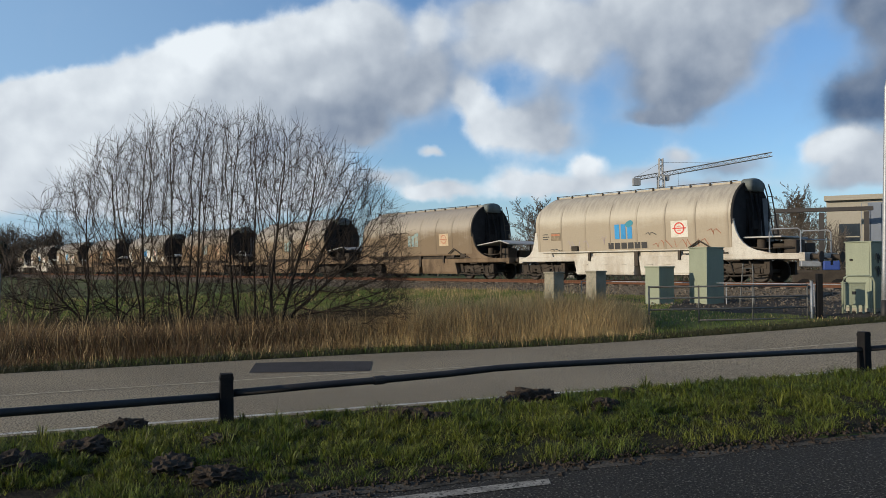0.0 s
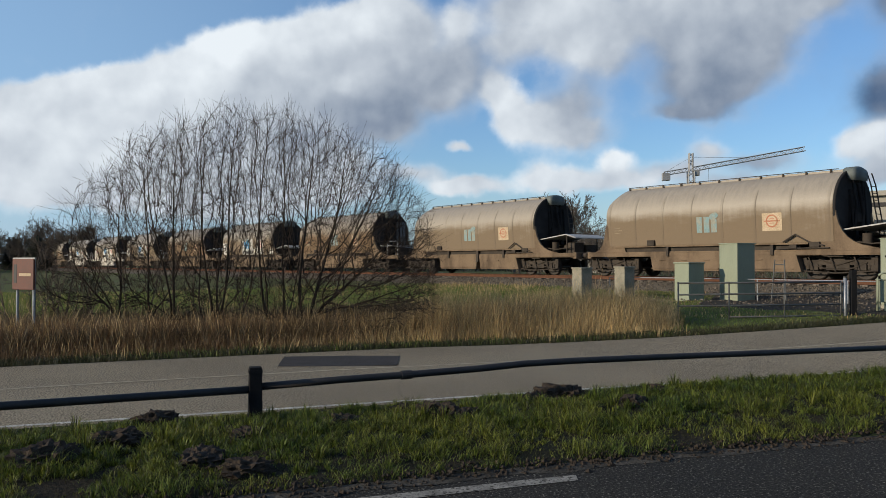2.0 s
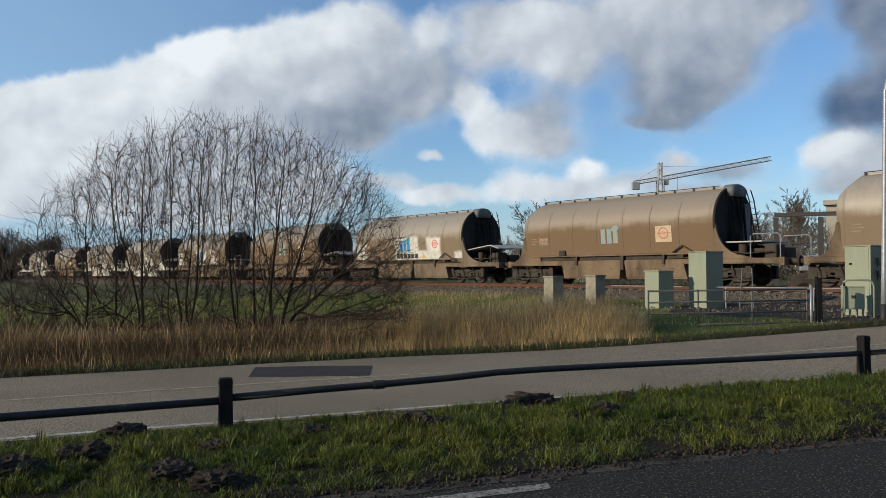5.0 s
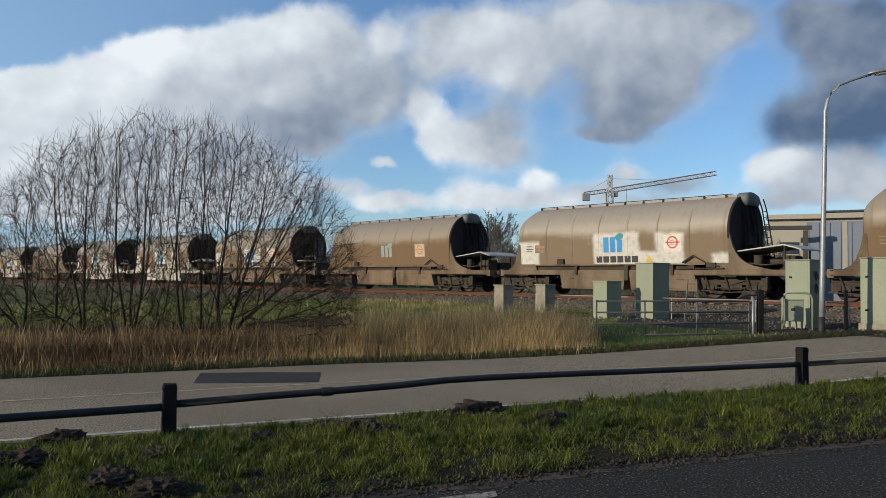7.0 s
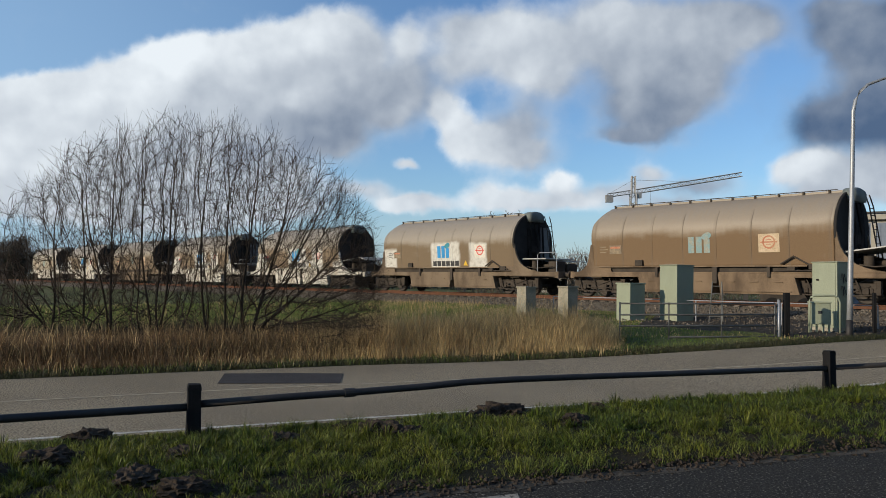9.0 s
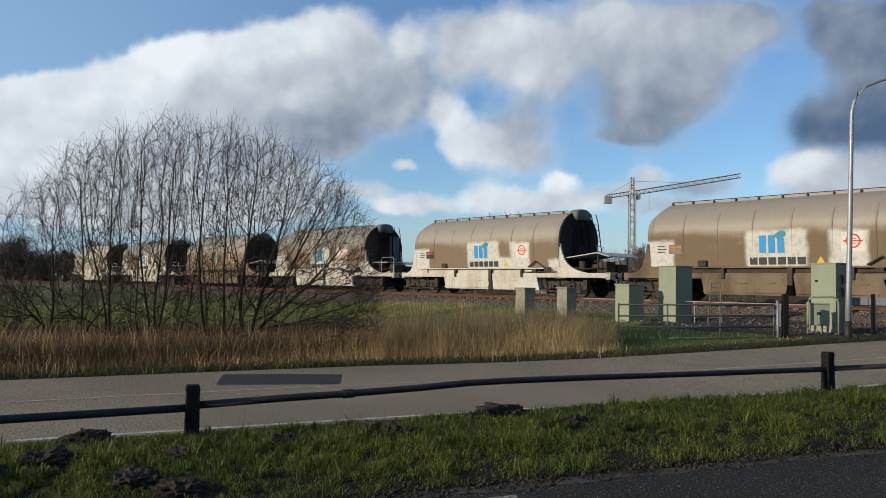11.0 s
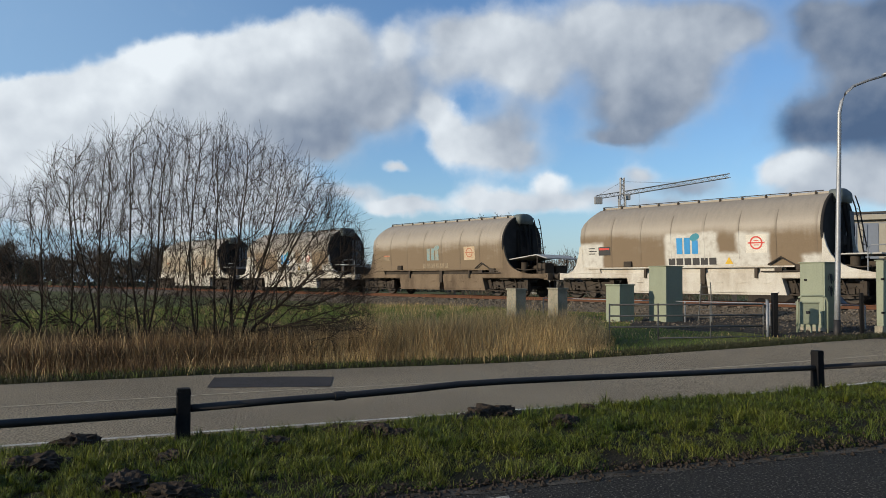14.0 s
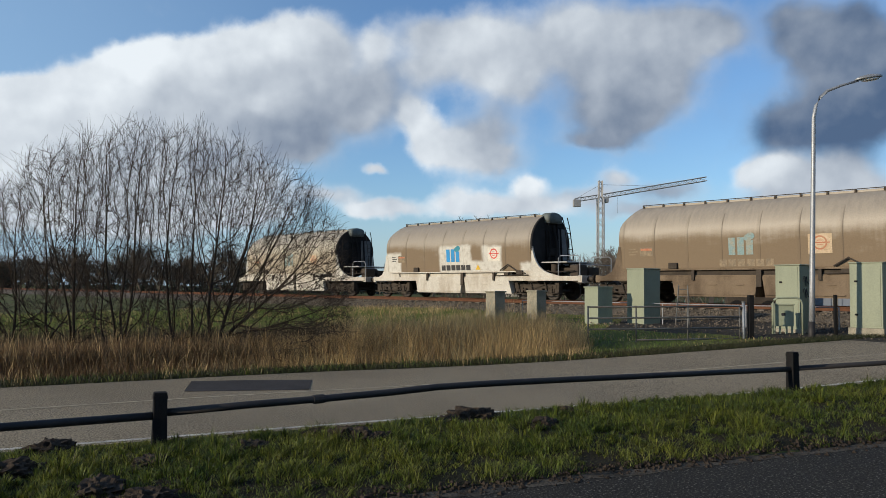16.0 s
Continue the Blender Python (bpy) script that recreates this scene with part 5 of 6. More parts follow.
def fill_crown(rng, seeds, marks, step=0.12, reach=1.5, kill=0.15, keep=1.15, rise=0.06, rounds=120):
    """Wood that grows from seeds (place, way) towards marks spread over a crown: places, parents, ways and stem numbers."""
    pos, way = [Vector(p) for p, _ in seeds], [Vector(d).normalized() for _, d in seeds]
    parent, stem = [-1] * len(seeds), list(range(len(seeds)))
    for k in range(len(seeds)):                           # each stem first rises free of the others
        last = k
        for _ in range(5):
            pos.append(pos[last] + way[k] * step), way.append(way[k]), parent.append(last), stem.append(k)
            last = len(pos) - 1
    marks = np.array(marks)
    best, dist = np.zeros(len(marks), int), np.full(len(marks), 1e9)
    fresh, buds = 0, {}
    for _ in range(rounds):
        new_pos = np.array([tuple(p) for p in pos[fresh:]])
        if len(new_pos) == 0 or len(marks) == 0:
            break
        d = np.sqrt(((marks[:, None, :] - new_pos[None, :, :]) ** 2).sum(2))
        j = d.argmin(1)
        low = d[np.arange(len(marks)), j]
        best, dist = np.where(low < dist, j + fresh, best), np.minimum(low, dist)
        fresh = len(pos)
        live = dist > kill
        marks, best, dist = marks[live], best[live], dist[live]
        pull = {}
        for i in np.nonzero(dist < reach)[0]:
            n = int(best[i])
            v = Vector(marks[i]) - pos[n]
            pull[n] = pull.get(n, Vector()) + v.normalized()
        for n, v in pull.items():
            buds[n] = buds.get(n, 0) + 1
            if buds[n] > 3:
                continue
            d = (v.normalized() + way[n] * keep + Vector((rng.gauss(0, 0.05), rng.gauss(0, 0.05), rise + rng.gauss(0, 0.05)))).normalized()
            pos.append(pos[n] + d * step), way.append(d), parent.append(n), stem.append(stem[n])
    return pos, parent, way, stem


def build_willow(rng):
    dome = [(-9.5, 1.5), (-9.0, 2.6), (-8.5, 3.3), (-7.7, 4.1), (-6.7, 4.7), (-5.6, 5.0), (-4.45, 5.0), (-3.3, 4.7), (-2.3, 4.25), (-1.6, 3.7), (-1.1, 3.0), (-0.8, 2.0)]
    seeds, marks = [], []
    for c, count in ((-7.9, 2), (-6.8, 3), (-5.65, 5), (-4.4, 4), (-3.8, 3)):
        for k in range(count):
            lean = (c + 5.2) * 0.08 + (k - (count - 1) / 2) * 0.34 + rng.gauss(0, 0.10)
            x, y = c + rng.gauss(0, 0.15), 17.6 + rng.gauss(0, 0.22)
            seeds.append(((x, y, height(x, y) - 0.08), (lean, rng.gauss(0, 0.22), 1.0)))
    while len(marks) < 9500:
        x, z = rng.uniform(-9.5, -0.8), rng.uniform(0.35, 5.2)
        top = on_line(dome, x) + 0.28 * noise.noise((x * 2.1, 0, 0))
        y = 17.6 + rng.gauss(0, 0.75)
        low = 0.3 + 0.2 * ease(x, -11, -8.5) * ease(-x, 3.2, 5.0)
        if low < z < top - 0.25 * (y - 17.6) ** 2 and rng.random() < (0.70 + 0.30 * z / top) * (0.45 + 0.55 * ease(x, -9.0, -6.8)):
            marks.append((x, y, z))
    pos, parent, way, stem = fill_crown(rng, seeds, marks)
    load = [0.0] * len(pos)
    for n in range(len(pos) - 1, -1, -1):                 # wood is as thick as what it carries
        load[n] = max(load[n], 1.0)
        if parent[n] >= 0:
            load[parent[n]] += load[n]
    size = [0.0040 * v ** 0.41 for v in load]
    stems, twigs = [([], []) for _ in seeds], ([], [])
    for n, p in enumerate(parent):
        if p < 0:
            continue
        thick = min(size[p], 0.045) if size[p] < size[n] * 1.6 else size[n] * 1.2
        bucket = stems[stem[n]] if size[n] > 0.010 else twigs
        tube_data([pos[p], pos[n]], [thick, min(size[n], 0.045)], 5 if size[n] > 0.010 else 3, bucket[0], bucket[1], cap=False)
        if size[n] < 0.0085:
            for _ in range(rng.choice((1, 1, 2, 2))):
                side = way[n].cross(Vector((rng.gauss(0, 1), rng.gauss(0, 1), rng.gauss(0, 1)))).normalized()
                d = (way[n] * 0.85 + side * rng.uniform(0.35, 0.9) + Vector((0, 0, 0.2))).normalized()
                far = rng.uniform(0.18, 0.55)
                mid = pos[n] + d * far * 0.5
                tip = mid + (d + Vector((rng.gauss(0, 0.12), rng.gauss(0, 0.12), 0.12))).normalized() * far * 0.5
                tube_data([pos[n], mid, tip], [0.0032, 0.0026, 0.0017], 3, twigs[0], twigs[1], cap=False)
    shrub = thing("willow_shrub", "large leafless multi-stemmed willow shrub among reeds", "shrub")
    for verts, faces in stems:
        if faces:
            sheet("stem", verts, faces, M_WILLOW, shrub, smooth=True)
    sheet("crown", *twigs, M_SHOOT, shrub, "fine bare twigs")


def build_bushes():
    rng = random.Random(11)
    build_willow(rng)
    stems = [((-9.6 + rng.gauss(0, 1.6), 18.0 + rng.gauss(0, 0.5), 0.0), (rng.gauss(-0.1, 0.3), rng.gauss(0, 0.2), 1), rng.uniform(1.6, 2.9), 0.018) for _ in range(26)]
    woody("thorn_shrub", "low leafless brown shrub among reeds", "shrub", 4, stems, [(9, 6, 4), (6, 4, 3), (0, 3, 3)], M_BARK, M_TWIG)


build_bushes()


def polar(az, r, z=0.0):
    a = radians(az)
    return Vector((r * math.sin(a), r * math.cos(a), z))


def build_far_trees():
    plan = [(11, 6, 4), (8, 4, 3), (5, 3, 3), (0, 2, 3)]
    protos = []
    for i in range(2):
        rng = random.Random(60 + i)
        stems = [((0, 0, -0.2), (0, 0, 1), 5.2, 0.17)]
        for k in range(26):                               # limbs that reach the skin of a rounded crown
            w, f = k * 2.4 + rng.uniform(-0.4, 0.4), (k + 0.5) / 26
            tip = Vector((4.0 * math.cos(w) * math.cos(f * 1.5), 4.0 * math.sin(w) * math.cos(f * 1.5), 4.2 + 4.6 * math.sin(f * 1.5))) * rng.uniform(0.86, 1.04)
            start = Vector((0, 0, 1.6 + 3.0 * f))
            stems.append((tuple(start), tuple(tip - start), (tip - start).length * 0.92, 0.034))
        protos.append(woody("bare_tree", "leafless broad-crowned tree beyond the railway", "tree", 80 + i, stems, plan, M_FARTWIG, M_FARTWIG, pose(0, 0, 0), "far trees", 0.0065, bend=0.12, reach=(0.30, 0.50)))
    spots = [(7.2, 92, 1.22, 0), (8.6, 100, 0.8, 1), (24.3, 84, 1.15, 1), (21.3, 88, 1.0, 0), (20.0, 96, 0.85, 0), (17.4, 100, 0.95, 0), (16.2, 104, 0.85, 1), (18.6, 98, 0.85, 1)]
    rng = random.Random(9)
    for i in range(36):
        spots.append((-38 + i * 0.8 + rng.uniform(-0.4, 0.4), rng.uniform(150, 185), rng.uniform(0.75, 1.25), i % 3))
    for i in range(10):
        spots.append((-10 + i * 1.9 + rng.uniform(-0.5, 0.5), rng.uniform(170, 210), rng.uniform(0.6, 0.9), i % 3))
    used = set()
    for az, r, size, k in spots:
        k %= 2
        p = polar(az, r)
        m = pose(p.x, p.y, 0.0, 0, 0, rng.uniform(0, 360))
        if k not in used:
            used.add(k)
            protos[k].matrix_basis = m
            protos[k].scale = (size, size, size)
            ob = protos[k]
        else:
            ob = copy_thing(protos[k], m)
            ob.scale = (size * 1.05, size * 1.05, size)
    # evergreens: tiers of short drooping sprays on a trunk
    first = None
    for i in range(6):
        az, r = -35 + i * 2.1 + rng.uniform(-0.5, 0.5), rng.uniform(140, 165)
        p = polar(az, r)
        if first is None:
            first = thing("evergreen_tree", "dark conical evergreen tree beyond the fields", "tree", group="far evergreens")
            part("trunk", tubed([(0, 0, -0.3), (0, 0, 9.0)], [0.2, 0.03], 6), M_FARTWIG, first)
            verts, faces = [], []
            for k in range(1500):
                f = rng.random() ** 0.8
                z, w = 0.8 + 8.4 * f, rng.uniform(0, 6.28)
                rad = (1 - f ** 2.2) * 2.6 * rng.uniform(0.35, 1.0) + 0.15
                c, s = math.cos(w), math.sin(w)
                b = len(verts)
                e = 0.35
                inner = max(rad - 0.8, 0.05)
                verts += [(c * inner, s * inner, z + 0.3), (c * rad - s * e, s * rad + c * e, z - 0.15), (c * (rad + 0.35), s * (rad + 0.35), z - 0.35), (c * rad + s * e, s * rad - c * e, z - 0.1)]
                faces.append((b, b + 1, b + 2, b + 3))
            sheet("crown", verts, faces, M_CONIFER, first, "dark needle sprays")
            ob = first
            ob.matrix_basis = pose(p.x, p.y, 0)
        else:
            ob = copy_thing(first, pose(p.x, p.y, 0, 0, 0, rng.uniform(0, 360)))
        k = rng.uniform(0.5, 0.85)
        ob.scale = (k * 1.5, k * 1.5, k)
    # low scrub along the far field edge
    verts, faces = [], []
    for i in range(9000):
        az = rng.uniform(-42, 34)
        r = rng.uniform(175, 215)
        tall = 2.2 + 2.2 * (0.5 + 0.5 * noise.noise((az * 0.35, 0, 5.0))) + (3.0 if az < -8 else 0)
        p = polar(az, r, rng.random() ** 1.4 * tall)
        b, e = len(verts), rng.uniform(0.25, 0.6)
        verts += [tuple(p + Vector((rng.gauss(0, e), rng.gauss(0, e), rng.gauss(0, e)))) for _ in range(4)]
        faces += [(b, b + 1, b + 2), (b, b + 2, b + 3)]
    hedge, hedge_faces = [], []
    for i in range(7000):                                 # bare hedge just beyond the line
        az = rng.uniform(3, 27)
        p = polar(az, rng.uniform(63, 70))
        tall = 2.6 + 2.2 * (0.5 + 0.5 * noise.noise((az * 0.8, 0, 9.0))) + 0.8 * ease(az, 19, 23)
        p.z = rng.random() ** 0.8 * tall
        d = Vector((rng.gauss(0, 0.35), rng.gauss(0, 0.35), rng.uniform(0.3, 1.0))).normalized() * rng.uniform(0.5, 1.3)
        tube_data([p, p + d], [0.022, 0.008], 3, hedge, hedge_faces, cap=False)
    tagged(sheet("bare_hedge", hedge, hedge_faces, M_FARTWIG), "bare brown hedge beyond the railway", "hedge", kind="stuff")
    tagged(sheet("far_scrub", verts, faces, M_CONIFER), "dark brown green scrub along the far field edge", "scrub", kind="stuff")


build_far_trees()


# ---- distance: works building, portal beam and tower crane ----
def build_works():
    def slab(name, parent, az0, az1, r, z0, z1, deep, mat, label=""):
        a, b = polar(az0, r), polar(az1, r)
        d = (b - a)
        turn = math.degrees(math.atan2(d.y, d.x))
        ob = part(name, boxed(0, d.length, 0, deep, z0, z1, bevel=0.03), mat, parent, label)
        ob.matrix_world = pose(a.x, a.y, 0, 0, 0, turn)
        return ob, d.length
    hall = thing("works_building", "cream flat-roofed works building beyond the railway", "building")
    wall, length = slab("wall", hall, 25.9, 37.0, 72, -0.2, 7.1, 14, M_HOUSE_WHITE)
    slab("roof", hall, 25.75, 37.1, 71.6, 7.1, 7.5, 15, M_HOUSE_WHITE, "pale roof edge")
    for i in range(6):                                    # loading bays between pale piers
        x = 0.9 + i * 2.3
        bay = part("bay", boxed(x, x + 1.5, -0.05, 0.05, 0.2, 5.2), M_GLASS_DARK, wall, "dark glazed bay")
        for z in (1.6, 2.9, 4.1):
            part("transom", boxed(x - 0.02, x + 1.52, -0.10, 0.0, z, z + 0.10), M_HOUSE_WHITE, bay)
    office = thing("office_block", "pale grey upper storey with a band of dark slot windows", "building")
    wall2, length2 = slab("wall", office, 29.4, 39.0, 92, -0.2, 9.3, 12, M_CLAD)
    slab("coping", office, 29.3, 39.1, 91.8, 9.3, 9.5, 12.4, M_DARK_BEAM, "thin dark roof edge")
    for i in range(11):
        x = 1.6 + i * 1.18
        part("window", boxed(x, x + 0.52, -0.06, 0.06, 7.9, 9.05), M_GLASS_DARK, wall2)
    shed = thing("clad_shed", "blue grey profiled sheet metal shed with pale piers", "building")
    wall3, length3 = slab("wall", shed, 27.9, 38.0, 60, -0.2, 6.0, 8, M_HOUSE_GREY)
    for i in range(16):
        x = 0.3 + i * 0.66
        part("profile", boxed(x, x + 0.22, -0.05, 0.02, 0.2, 5.9), M_HOUSE_GREY, wall3)
    for x, w in ((0.05, 0.35), (2.6, 0.3), (3.85, 0.42), (7.2, 0.4)):
        part("pier", boxed(x, x + w, -0.09, 0.04, 0.0, 5.95), M_HOUSE_WHITE, wall3, "pale pier")
    beam = thing("portal_beam", "dark steel portal beam on columns", "structure")
    slab("beam", beam, 22.8, 28.6, 58, 5.35, 5.62, 0.3, M_DARK_BEAM)
    for az in (22.9, 25.6, 28.2):
        p = polar(az, 58.2)
        ob = part("column", boxed(-0.16, 0.16, -0.16, 0.16, -0.2, 5.3), M_DARK_BEAM, beam)
        ob.matrix_world = pose(p.x, p.y, 0, 0, 0, -az)
    house = thing("far_house", "small white gabled house beyond the trees", "house")
    p = polar(9.4, 150)
    bm = bmesh.new()
    sect = [(-4, 0), (4, 0), (4, 3.0), (0, 6.5), (-4, 3.0)]
    f = [bm.verts.new((x, 0, z)) for x, z in sect]
    g = [bm.verts.new((x, 9, z)) for x, z in sect]
    bm.faces.new(f), bm.faces.new(g)
    for k in range(5):
        bm.faces.new((f[k], f[(k + 1) % 5], g[(k + 1) % 5], g[k]))
    bmesh.ops.recalc_face_normals(bm, faces=bm.faces)
    body = part("wall", bm, M_HOUSE_WHITE, house)
    body.matrix_world = pose(p.x, p.y, -0.1, 0, 0, -10)
    # blue and grey machinery glimpsed between the wagons
    yard = thing("yard_machine", "blue and grey yard machine beyond the railway", "machine", pose(*polar(25.6, 52), 0, 0, -20))
    part("body", boxed(-1.6, 1.2, -0.6, 0.6, 0.5, 1.5, bevel=0.08), M_UNDER, yard)
    part("drum", boxed(0.0, 0.9, -0.62, 0.3, 1.5, 2.1, bevel=0.08), M_BLUE_BITS, yard, "blue painted drum")
    part("cab", boxed(-1.2, -0.1, -0.55, 0.55, 1.7, 2.6, bevel=0.06), M_GALV, yard)
    for x in (-1.0, 0.8):
        part("wheel", tubed([(x, -0.7, 0.5), (x, 0.7, 0.5)], 0.5, 14), M_BLACK, yard)


build_works()


def lattice(bm, a, b, w, n, r):
    """A square lattice boom from a to b."""
    a, b = Vector(a), Vector(b)
    d = (b - a).normalized()
    s = d.cross(Vector((0, 1, 0))).normalized() * w / 2
    t = d.cross(s).normalized() * w / 2
    corners = [s + t, s - t, -s - t, -s + t]
    for c in corners:
        tube(bm, [a + c, b + c], r, 4)
    for i in range(n):
        p, q = a.lerp(b, i / n), a.lerp(b, (i + 1) / n)
        for k in range(4):
            c, e = corners[k], corners[(k + 1) % 4]
            tube(bm, [p + (c if i % 2 else e), q + (e if i % 2 else c)], r * 0.6, 3)


def build_crane():
    crane = thing("tower_crane", "pale grey lattice tower crane far behind the line", "crane")
    x, y = 82.9, 300.0
    bm = bmesh.new()
    lattice(bm, (x, y, -0.5), (x, y, 36.5), 2.2, 16, 0.24)
    part("tower", bm, M_CRANE, crane)
    bm = bmesh.new()
    lattice(bm, (x + 1, y, 37.5), (125.0, y, 45.0), 1.5, 26, 0.17)
    part("jib", bm, M_CRANE, crane)
    bm = bmesh.new()
    lattice(bm, (x - 1, y, 37.3), (73.0, y, 35.8), 1.3, 6, 0.14)
    part("counter_jib", bm, M_CRANE, crane)
    part("counterweight", boxed(72.2, 75.0, y - 1, y + 1, 33.2, 36.0, bevel=0.1), M_CRANE, crane)
    bm = bmesh.new()
    lattice(bm, (x, y, 36.5), (x, y, 43.5), 1.3, 4, 0.22)
    part("tower_head", bm, M_CRANE, crane)
    part("cab", boxed(x + 0.8, x + 3.0, y - 1, y + 1, 35.0, 37.2, bevel=0.1), M_CRANE, crane)
    part("stay", tubed([(x, y, 42.0), (104, y, 41.8)], 0.06, 4), M_CRANE, crane)
    part("stay", tubed([(x, y, 42.0), (73.5, y, 36.5)], 0.06, 4), M_CRANE, crane)
    part("hoist_rope", tubed([(89.5, y, 38.0), (89.5, y, 31.0)], 0.06, 4), M_DARK_BEAM, crane)


build_crane()


# ---- grass, reeds and mole hills ----
def blades(name, label, mat, seed, count, pick, tall, wide, lean, category="grass"):
    """Many bent blades in one mesh; pick gives a place or None, tall a height there."""
    rng = random.Random(seed)
    verts, faces = [], []
    made = 0
    while made < count:
        spot = pick(rng)
        made += 1
        if spot is None:
            continue
        x, y = spot
        h = tall(rng, x, y)
        z = height(x, y) - 0.03
        w = rng.uniform(0, 6.283)
        c, s = math.cos(w) * wide, math.sin(w) * wide
        k = rng.gauss(0, lean) * h
        q = rng.gauss(0, lean) * h
        b = len(verts)
        verts += [(x - c, y - s, z), (x + c, y + s, z), (x + k * 0.35 - c * 0.8, y + q * 0.35 - s * 0.8, z + h * 0.6),
                  (x + k * 0.35 + c * 0.8, y + q * 0.35 + s * 0.8, z + h * 0.6), (x + k, y + q, z + h)]
        faces += [(b, b + 1, b + 3, b + 2), (b + 2, b + 3, b + 4)]
    tagged(sheet(name, verts, faces, mat), label, category, kind="stuff")


def tuft(x, y):
    return 0.5 + 0.5 * noise.noise((x * 2.3, y * 2.3, 1.0)) + 0.35 * noise.noise((x * 6, y * 6, 2.0))


MOLE_HILLS = [(1.05, 9.35, 0.34), (0.75, 9.15, 0.22), (-0.32, 8.15, 0.30), (-0.05, 8.05, 0.2), (1.75, 8.6, 0.2), (-3.0, 6.7, 0.26), (-3.3, 6.05, 0.3), (-2.1, 6.2, 0.24),
              (-1.25, 7.6, 0.2), (-2.0, 7.1, 0.2), (-3.1, 7.75, 0.24), (-0.7, 8.4, 0.17), (-1.7, 5.95, 0.2), (2.2, 9.6, 0.16), (-4.0, 6.3, 0.22)]


def build_grass():
    def verge(rng):
        x = rng.uniform(-7.5, 13.5) if rng.random() < 0.75 else rng.uniform(-4.5, 5)
        f, n = on_line(FRONT_EDGE, x), on_line(NEAR_EDGE, x)
        y = f + 0.10 + (n - f - 0.10) * rng.random()
        y += 0.05 * noise.noise((x * 3, 0, 8.0))
        w = (y - f) / (n - f)
        if any((x - a) ** 2 + (y - b) ** 2 < (r * 0.5) ** 2 for a, b, r in MOLE_HILLS):
            return None
        return (x, y) if rng.random() < (tuft(x, y) * 1.9 - 0.25) * (0.55 + 0.45 * ease(w, 0.02, 0.25)) else None

    def verge_tall(rng, x, y):
        n = on_line(NEAR_EDGE, x)
        return (0.018 + 0.14 * max(tuft(x, y), 0.0) ** 1.9) * rng.uniform(0.4, 1.5) * (1 - 0.6 * ease(y, n - 0.5, n))
    xs = [-12 + 0.2 * i for i in range(160)]
    verts, faces = [], []
    for x in xs:
        f, n = on_line(FRONT_EDGE, x), on_line(NEAR_EDGE, x)
        for k in range(15):
            y = f + (n - f) * k / 14
            verts.append((x, y, height(x, y) - 0.015 + 0.02 * noise.noise((x * 5, y * 5, 2.0))))
    faces = [(i * 15 + k, (i + 1) * 15 + k, (i + 1) * 15 + k + 1, i * 15 + k + 1) for i in range(len(xs) - 1) for k in range(14)]
    tagged(sheet("verge_soil", verts, faces, M_SOIL, smooth=True), "bare soil of the verge, darkened for shade between blades", "soil", kind="structure")
    blades("verge_grass", "rough short green verge grass", M_GRASS, 21, 215000, verge, verge_tall, 0.0027, 0.6)
    rng = random.Random(29)
    verts, faces = [], []
    for _ in range(2600):                                 # crumbs of earth along the road's edge
        x = rng.uniform(-5, 13)
        y = on_line(FRONT_EDGE, x) + rng.gauss(0.06, 0.10)
        r, b = rng.uniform(0.006, 0.028), len(verts)
        for dx, dy, dz in ((1, 0, 0), (-1, 0, 0), (0, 1, 0), (0, -1, 0), (0, 0, 1), (0, 0, -1)):
            k = r * rng.uniform(0.6, 1.4)
            verts.append((x + dx * k, y + dy * k, max(height(x, y), 0.0) + 0.006 + dz * k * 0.7))
        for f in ((0, 2, 4), (2, 1, 4), (1, 3, 4), (3, 0, 4), (2, 0, 5), (1, 2, 5), (3, 1, 5), (0, 3, 5)):
            faces.append(tuple(b + j for j in f))
    tagged(sheet("earth_crumbs", verts, faces, M_CLOD), "dark crumbs of earth along the road edge", "earth", kind="stuff")
    rng = random.Random(27)
    verts, faces = [], []
    for _ in range(7500):                                 # splayed tufts
        x = rng.uniform(-7.5, 13.5) if rng.random() < 0.6 else rng.uniform(-4.5, 5)
        f, n = on_line(FRONT_EDGE, x), on_line(NEAR_EDGE, x)
        w = rng.uniform(0.10, 0.97)
        y = f + (n - f) * w
        if rng.random() > 0.25 + tuft(x, y) or w < 0.25 and rng.random() < 0.5:
            continue
        size, z = rng.uniform(0.035, 0.13) * (0.6 + 0.5 * ease(w, 0.1, 0.6)) * (1 - 0.65 * ease(w, 0.78, 0.97)), height(x, y) - 0.02
        if rng.random() < 0.04:
            size *= 1.7
        if any((x - a) ** 2 + (y - b) ** 2 < (r * 0.6) ** 2 for a, b, r in MOLE_HILLS):
            continue
        for _ in range(int(12 + 230 * size)):
            a, r = rng.uniform(0, 6.283), rng.random()
            h = size * rng.uniform(0.6, 1.15) * (1 - 0.45 * r)
            c, s = math.cos(a), math.sin(a)
            px, py = x + c * size * 0.35 * r, y + s * size * 0.35 * r
            ox, oy = c * size * (0.15 + 0.75 * r), s * size * (0.15 + 0.75 * r)
            wx, wy = -s * 0.0026, c * 0.0026
            b = len(verts)
            verts += [(px - wx, py - wy, z), (px + wx, py + wy, z), (px + ox * 0.4 - wx, py + oy * 0.4 - wy, z + h * 0.7),
                      (px + ox * 0.4 + wx, py + oy * 0.4 + wy, z + h * 0.7), (px + ox, py + oy, z + h)]
            faces += [(b, b + 1, b + 3, b + 2), (b + 2, b + 3, b + 4)]
    tagged(sheet("grass_tufts", verts, faces, M_GRASS), "splayed bright green grass tufts on the verge", "grass", kind="stuff")

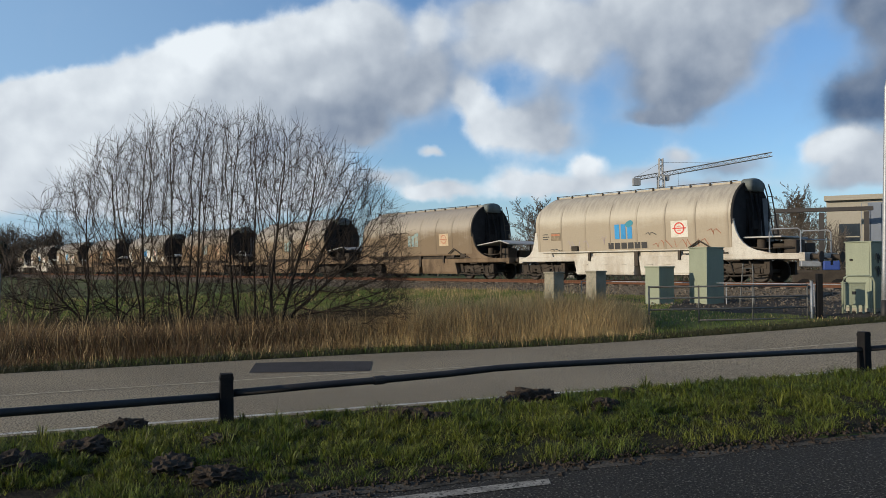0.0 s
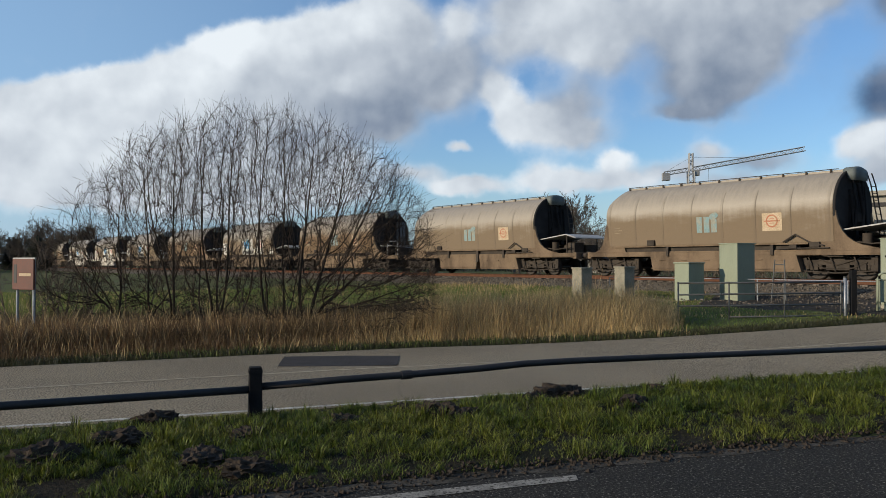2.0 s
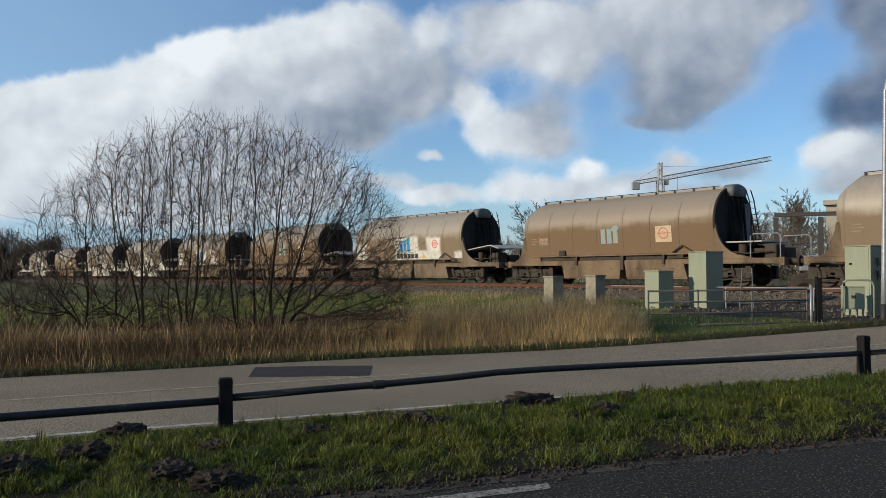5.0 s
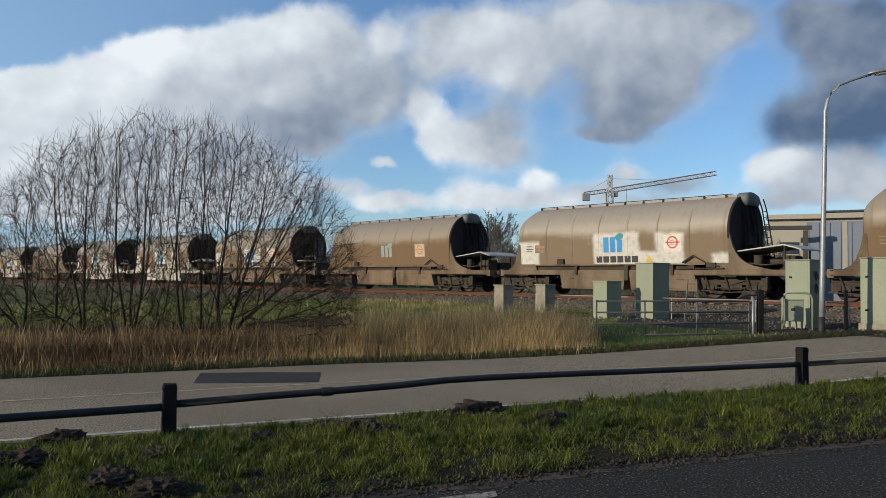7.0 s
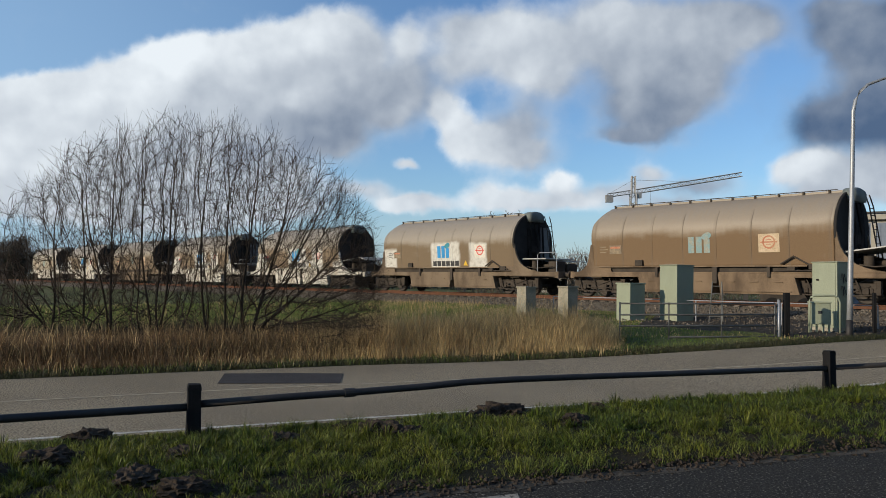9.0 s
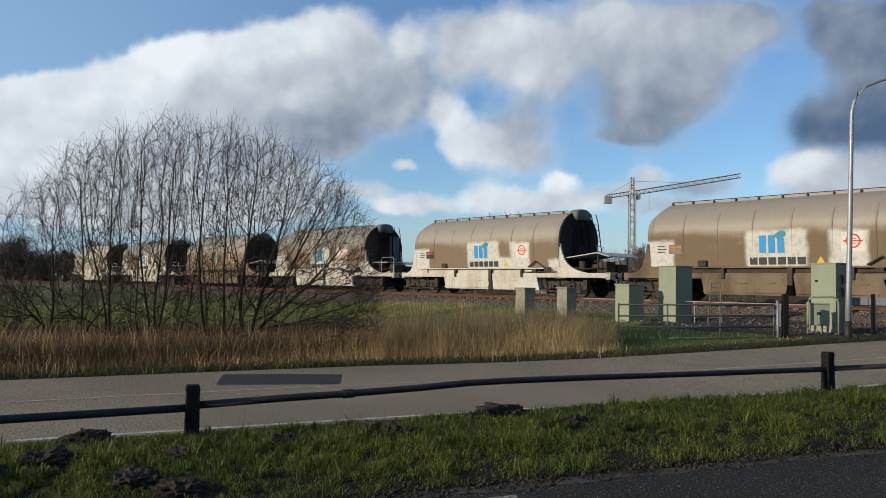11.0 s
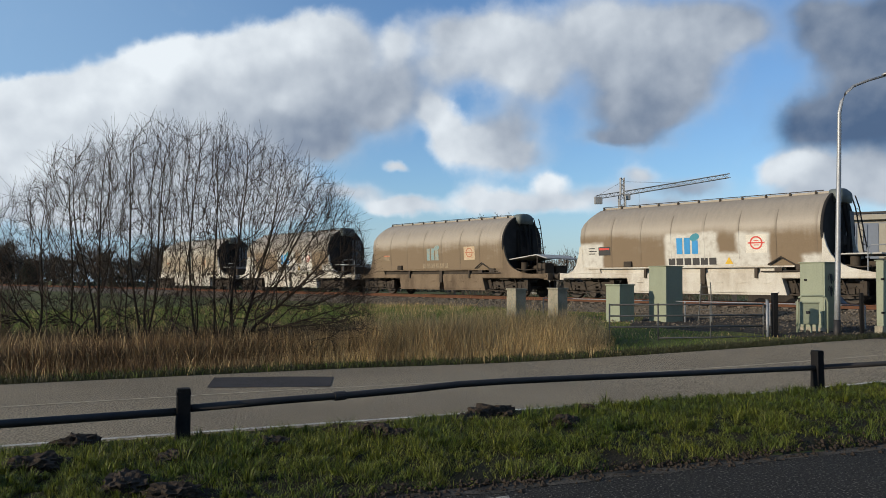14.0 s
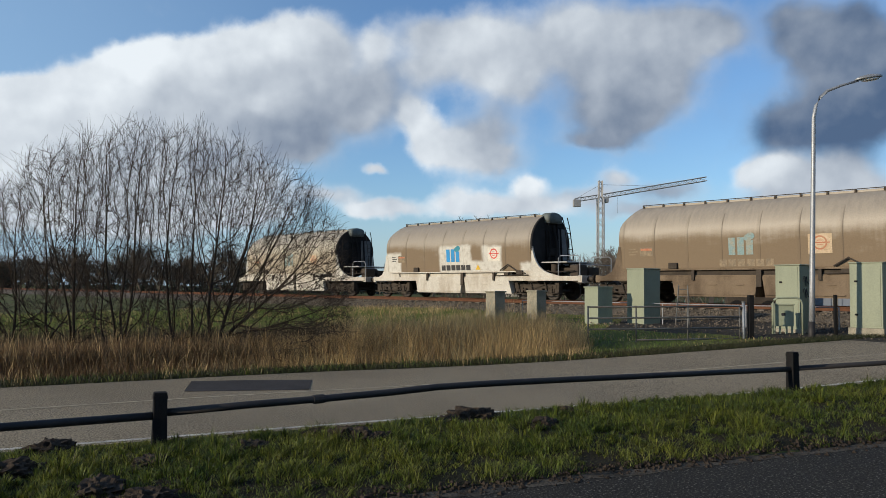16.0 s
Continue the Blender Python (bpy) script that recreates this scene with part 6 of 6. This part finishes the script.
    def reed_spot(rng):
        x = rng.uniform(-13, 7.3)
        d = rng.uniform(0.75, 3.3) if rng.random() < 0.8 else rng.uniform(0.6, 5.0)
        y = on_line(FAR_EDGE, x) + d
        return None if x > 0.262 * y + 0.5 * noise.noise((y * 2, 0, 6.0)) - 0.8 * rng.random() ** 2 else (x, y)

    def reed_tall(rng, x, y):
        d = y - on_line(FAR_EDGE, x)
        return (0.25 + 0.62 * ease(d, 0.6, 2.0)) * rng.uniform(0.55, 1.15) * (0.8 + 0.35 * tuft(x * 0.4, y * 0.4)) * (1.05 if x > -1 else 0.72) * (1 - 0.45 * ease(x - 0.262 * y, -1.6, 0.1))
    def right_spot(rng):
        p = reed_spot(rng)
        return p if p and p[0] > -2.2 + rng.gauss(0, 0.9) else None

    def left_spot(rng):
        p = reed_spot(rng)
        return p if p and p[0] < -2.0 + rng.gauss(0, 0.9) else None
    blades("reeds", "dry straw coloured reeds along the ditch", M_DRY, 22, 60000, right_spot, reed_tall, 0.0038, 0.26, "reeds")
    blades("bracken", "dark brown dead bracken and grass along the ditch", M_BRACKEN, 28, 46000, left_spot, lambda rng, x, y: reed_tall(rng, x, y) * 0.95, 0.005, 0.34, "bracken")

    def bank_spot(rng):
        x = rng.uniform(-26, 14)
        y = rng.uniform(13, 42)
        d = TRACK_D - (NRM.x * x + NRM.y * y)
        if d < 3.4 or y < on_line(FAR_EDGE, x) + 0.02:
            return None
        s = U.x * x + U.y * y
        if d < 10.7 - 6.8 * ease(s, 13.5, 18.5) and rng.random() < 0.96:
            return None                                   # little grows on the gravel
        return x, y

    def bank_tall(rng, x, y):
        return (0.05 + 0.12 * max(tuft(x * 0.5, y * 0.5), 0)) * rng.uniform(0.5, 1.4) * (1 - 0.6 * ease(x, 4.5, 6.0))
    blades("bank_grass", "short green grass on the railway bank", M_BANK, 23, 170000, bank_spot, bank_tall, 0.008, 0.45)

    def dry_spot(rng):
        s = bank_spot(rng)
        if s is None or (s[0] < -2.5 and rng.random() < 0.7) or (s[0] > 5.0 and rng.random() < 0.45) or noise.noise((s[0] * 0.5, s[1] * 0.5, 4.0)) < 0.05:
            return None
        return s
    blades("dry_grass", "straw coloured dead grass on the bank", M_DRY, 24, 80000, dry_spot, lambda rng, x, y: rng.uniform(0.1, 0.34) * (0.3 if x > 4.6 else 1.0), 0.005, 0.3)

    def under(rng):
        x = rng.uniform(-15, -1.0)
        return x, on_line(FAR_EDGE, x) + 1.5 + 8.5 * rng.random() ** 1.3
    blades("reed_plumes", "sparse tall straw coloured reed plumes", M_DRY, 33, 5200, reed_spot, lambda rng, x, y: reed_tall(rng, x, y) * rng.uniform(1.1, 1.45), 0.0042, 0.22, "reeds")
    blades("undergrowth", "brown dead stalks and grass below the shrubs, deepened for their shade", M_LITTER, 26, 64000, under, lambda rng, x, y: rng.uniform(0.12, 0.6), 0.005, 0.35, "undergrowth")

    def road_side(rng):
        x = rng.uniform(-13, 14)
        return x, on_line(FAR_EDGE, x) + rng.uniform(-0.03, 0.75)
    blades("roadside_grass", "short green grass at the road edge, coloured dark for shade", M_SHADED_WEEDS, 25, 30000, road_side, lambda rng, x, y: rng.uniform(0.04, 0.15), 0.005, 0.5)


build_grass()


def build_mole_hills():
    rng = random.Random(31)
    for x, y, r in MOLE_HILLS:
        bm = bmesh.new()
        bmesh.ops.create_icosphere(bm, subdivisions=4, radius=1.0)
        off = Vector((x * 3, y * 3, 0))
        for v in bm.verts:
            k = 1 + 0.30 * noise.noise(v.co * 2.2 + off) + 0.30 * noise.noise(v.co * 5 + off) + 0.24 * noise.noise(v.co * 11 + off)
            v.co = Vector((v.co.x * r * k, v.co.y * r * 0.75 * k, v.co.z * r * 0.46 * k))
        ob = part("mole_hill", bm, M_CLOD)
        ob.matrix_world = pose(x, y, height(x, y) - 0.01, 0, 0, rng.uniform(0, 360))
        tagged(ob, "low heap of dark turned earth in the grass", "mole hill", "mole hills")


build_mole_hills()


# ---- what moves ----
def motions():
    steps = [i / 15 for i in range(241)]
    marks = [0.5 * i for i in range(33)]
    for k, (wagon, sets) in enumerate(TRAIN):
        def place(t):
            p = along(WAGON_FIRST + WAGON_PITCH * k - travelled(t), 0, RAIL_Z)
            return pose(p.x, p.y, p.z, 0, 0, TURN)
        walk(wagon, [(t, place(t)) for t in marks])
        for x, axle in zip(AXLES, sets):
            walk(axle, [(t, pose(x, 0, WHEEL_R, 0, math.degrees(travelled(t) / WHEEL_R) % 360.0, 0)) for t in steps])


motions()
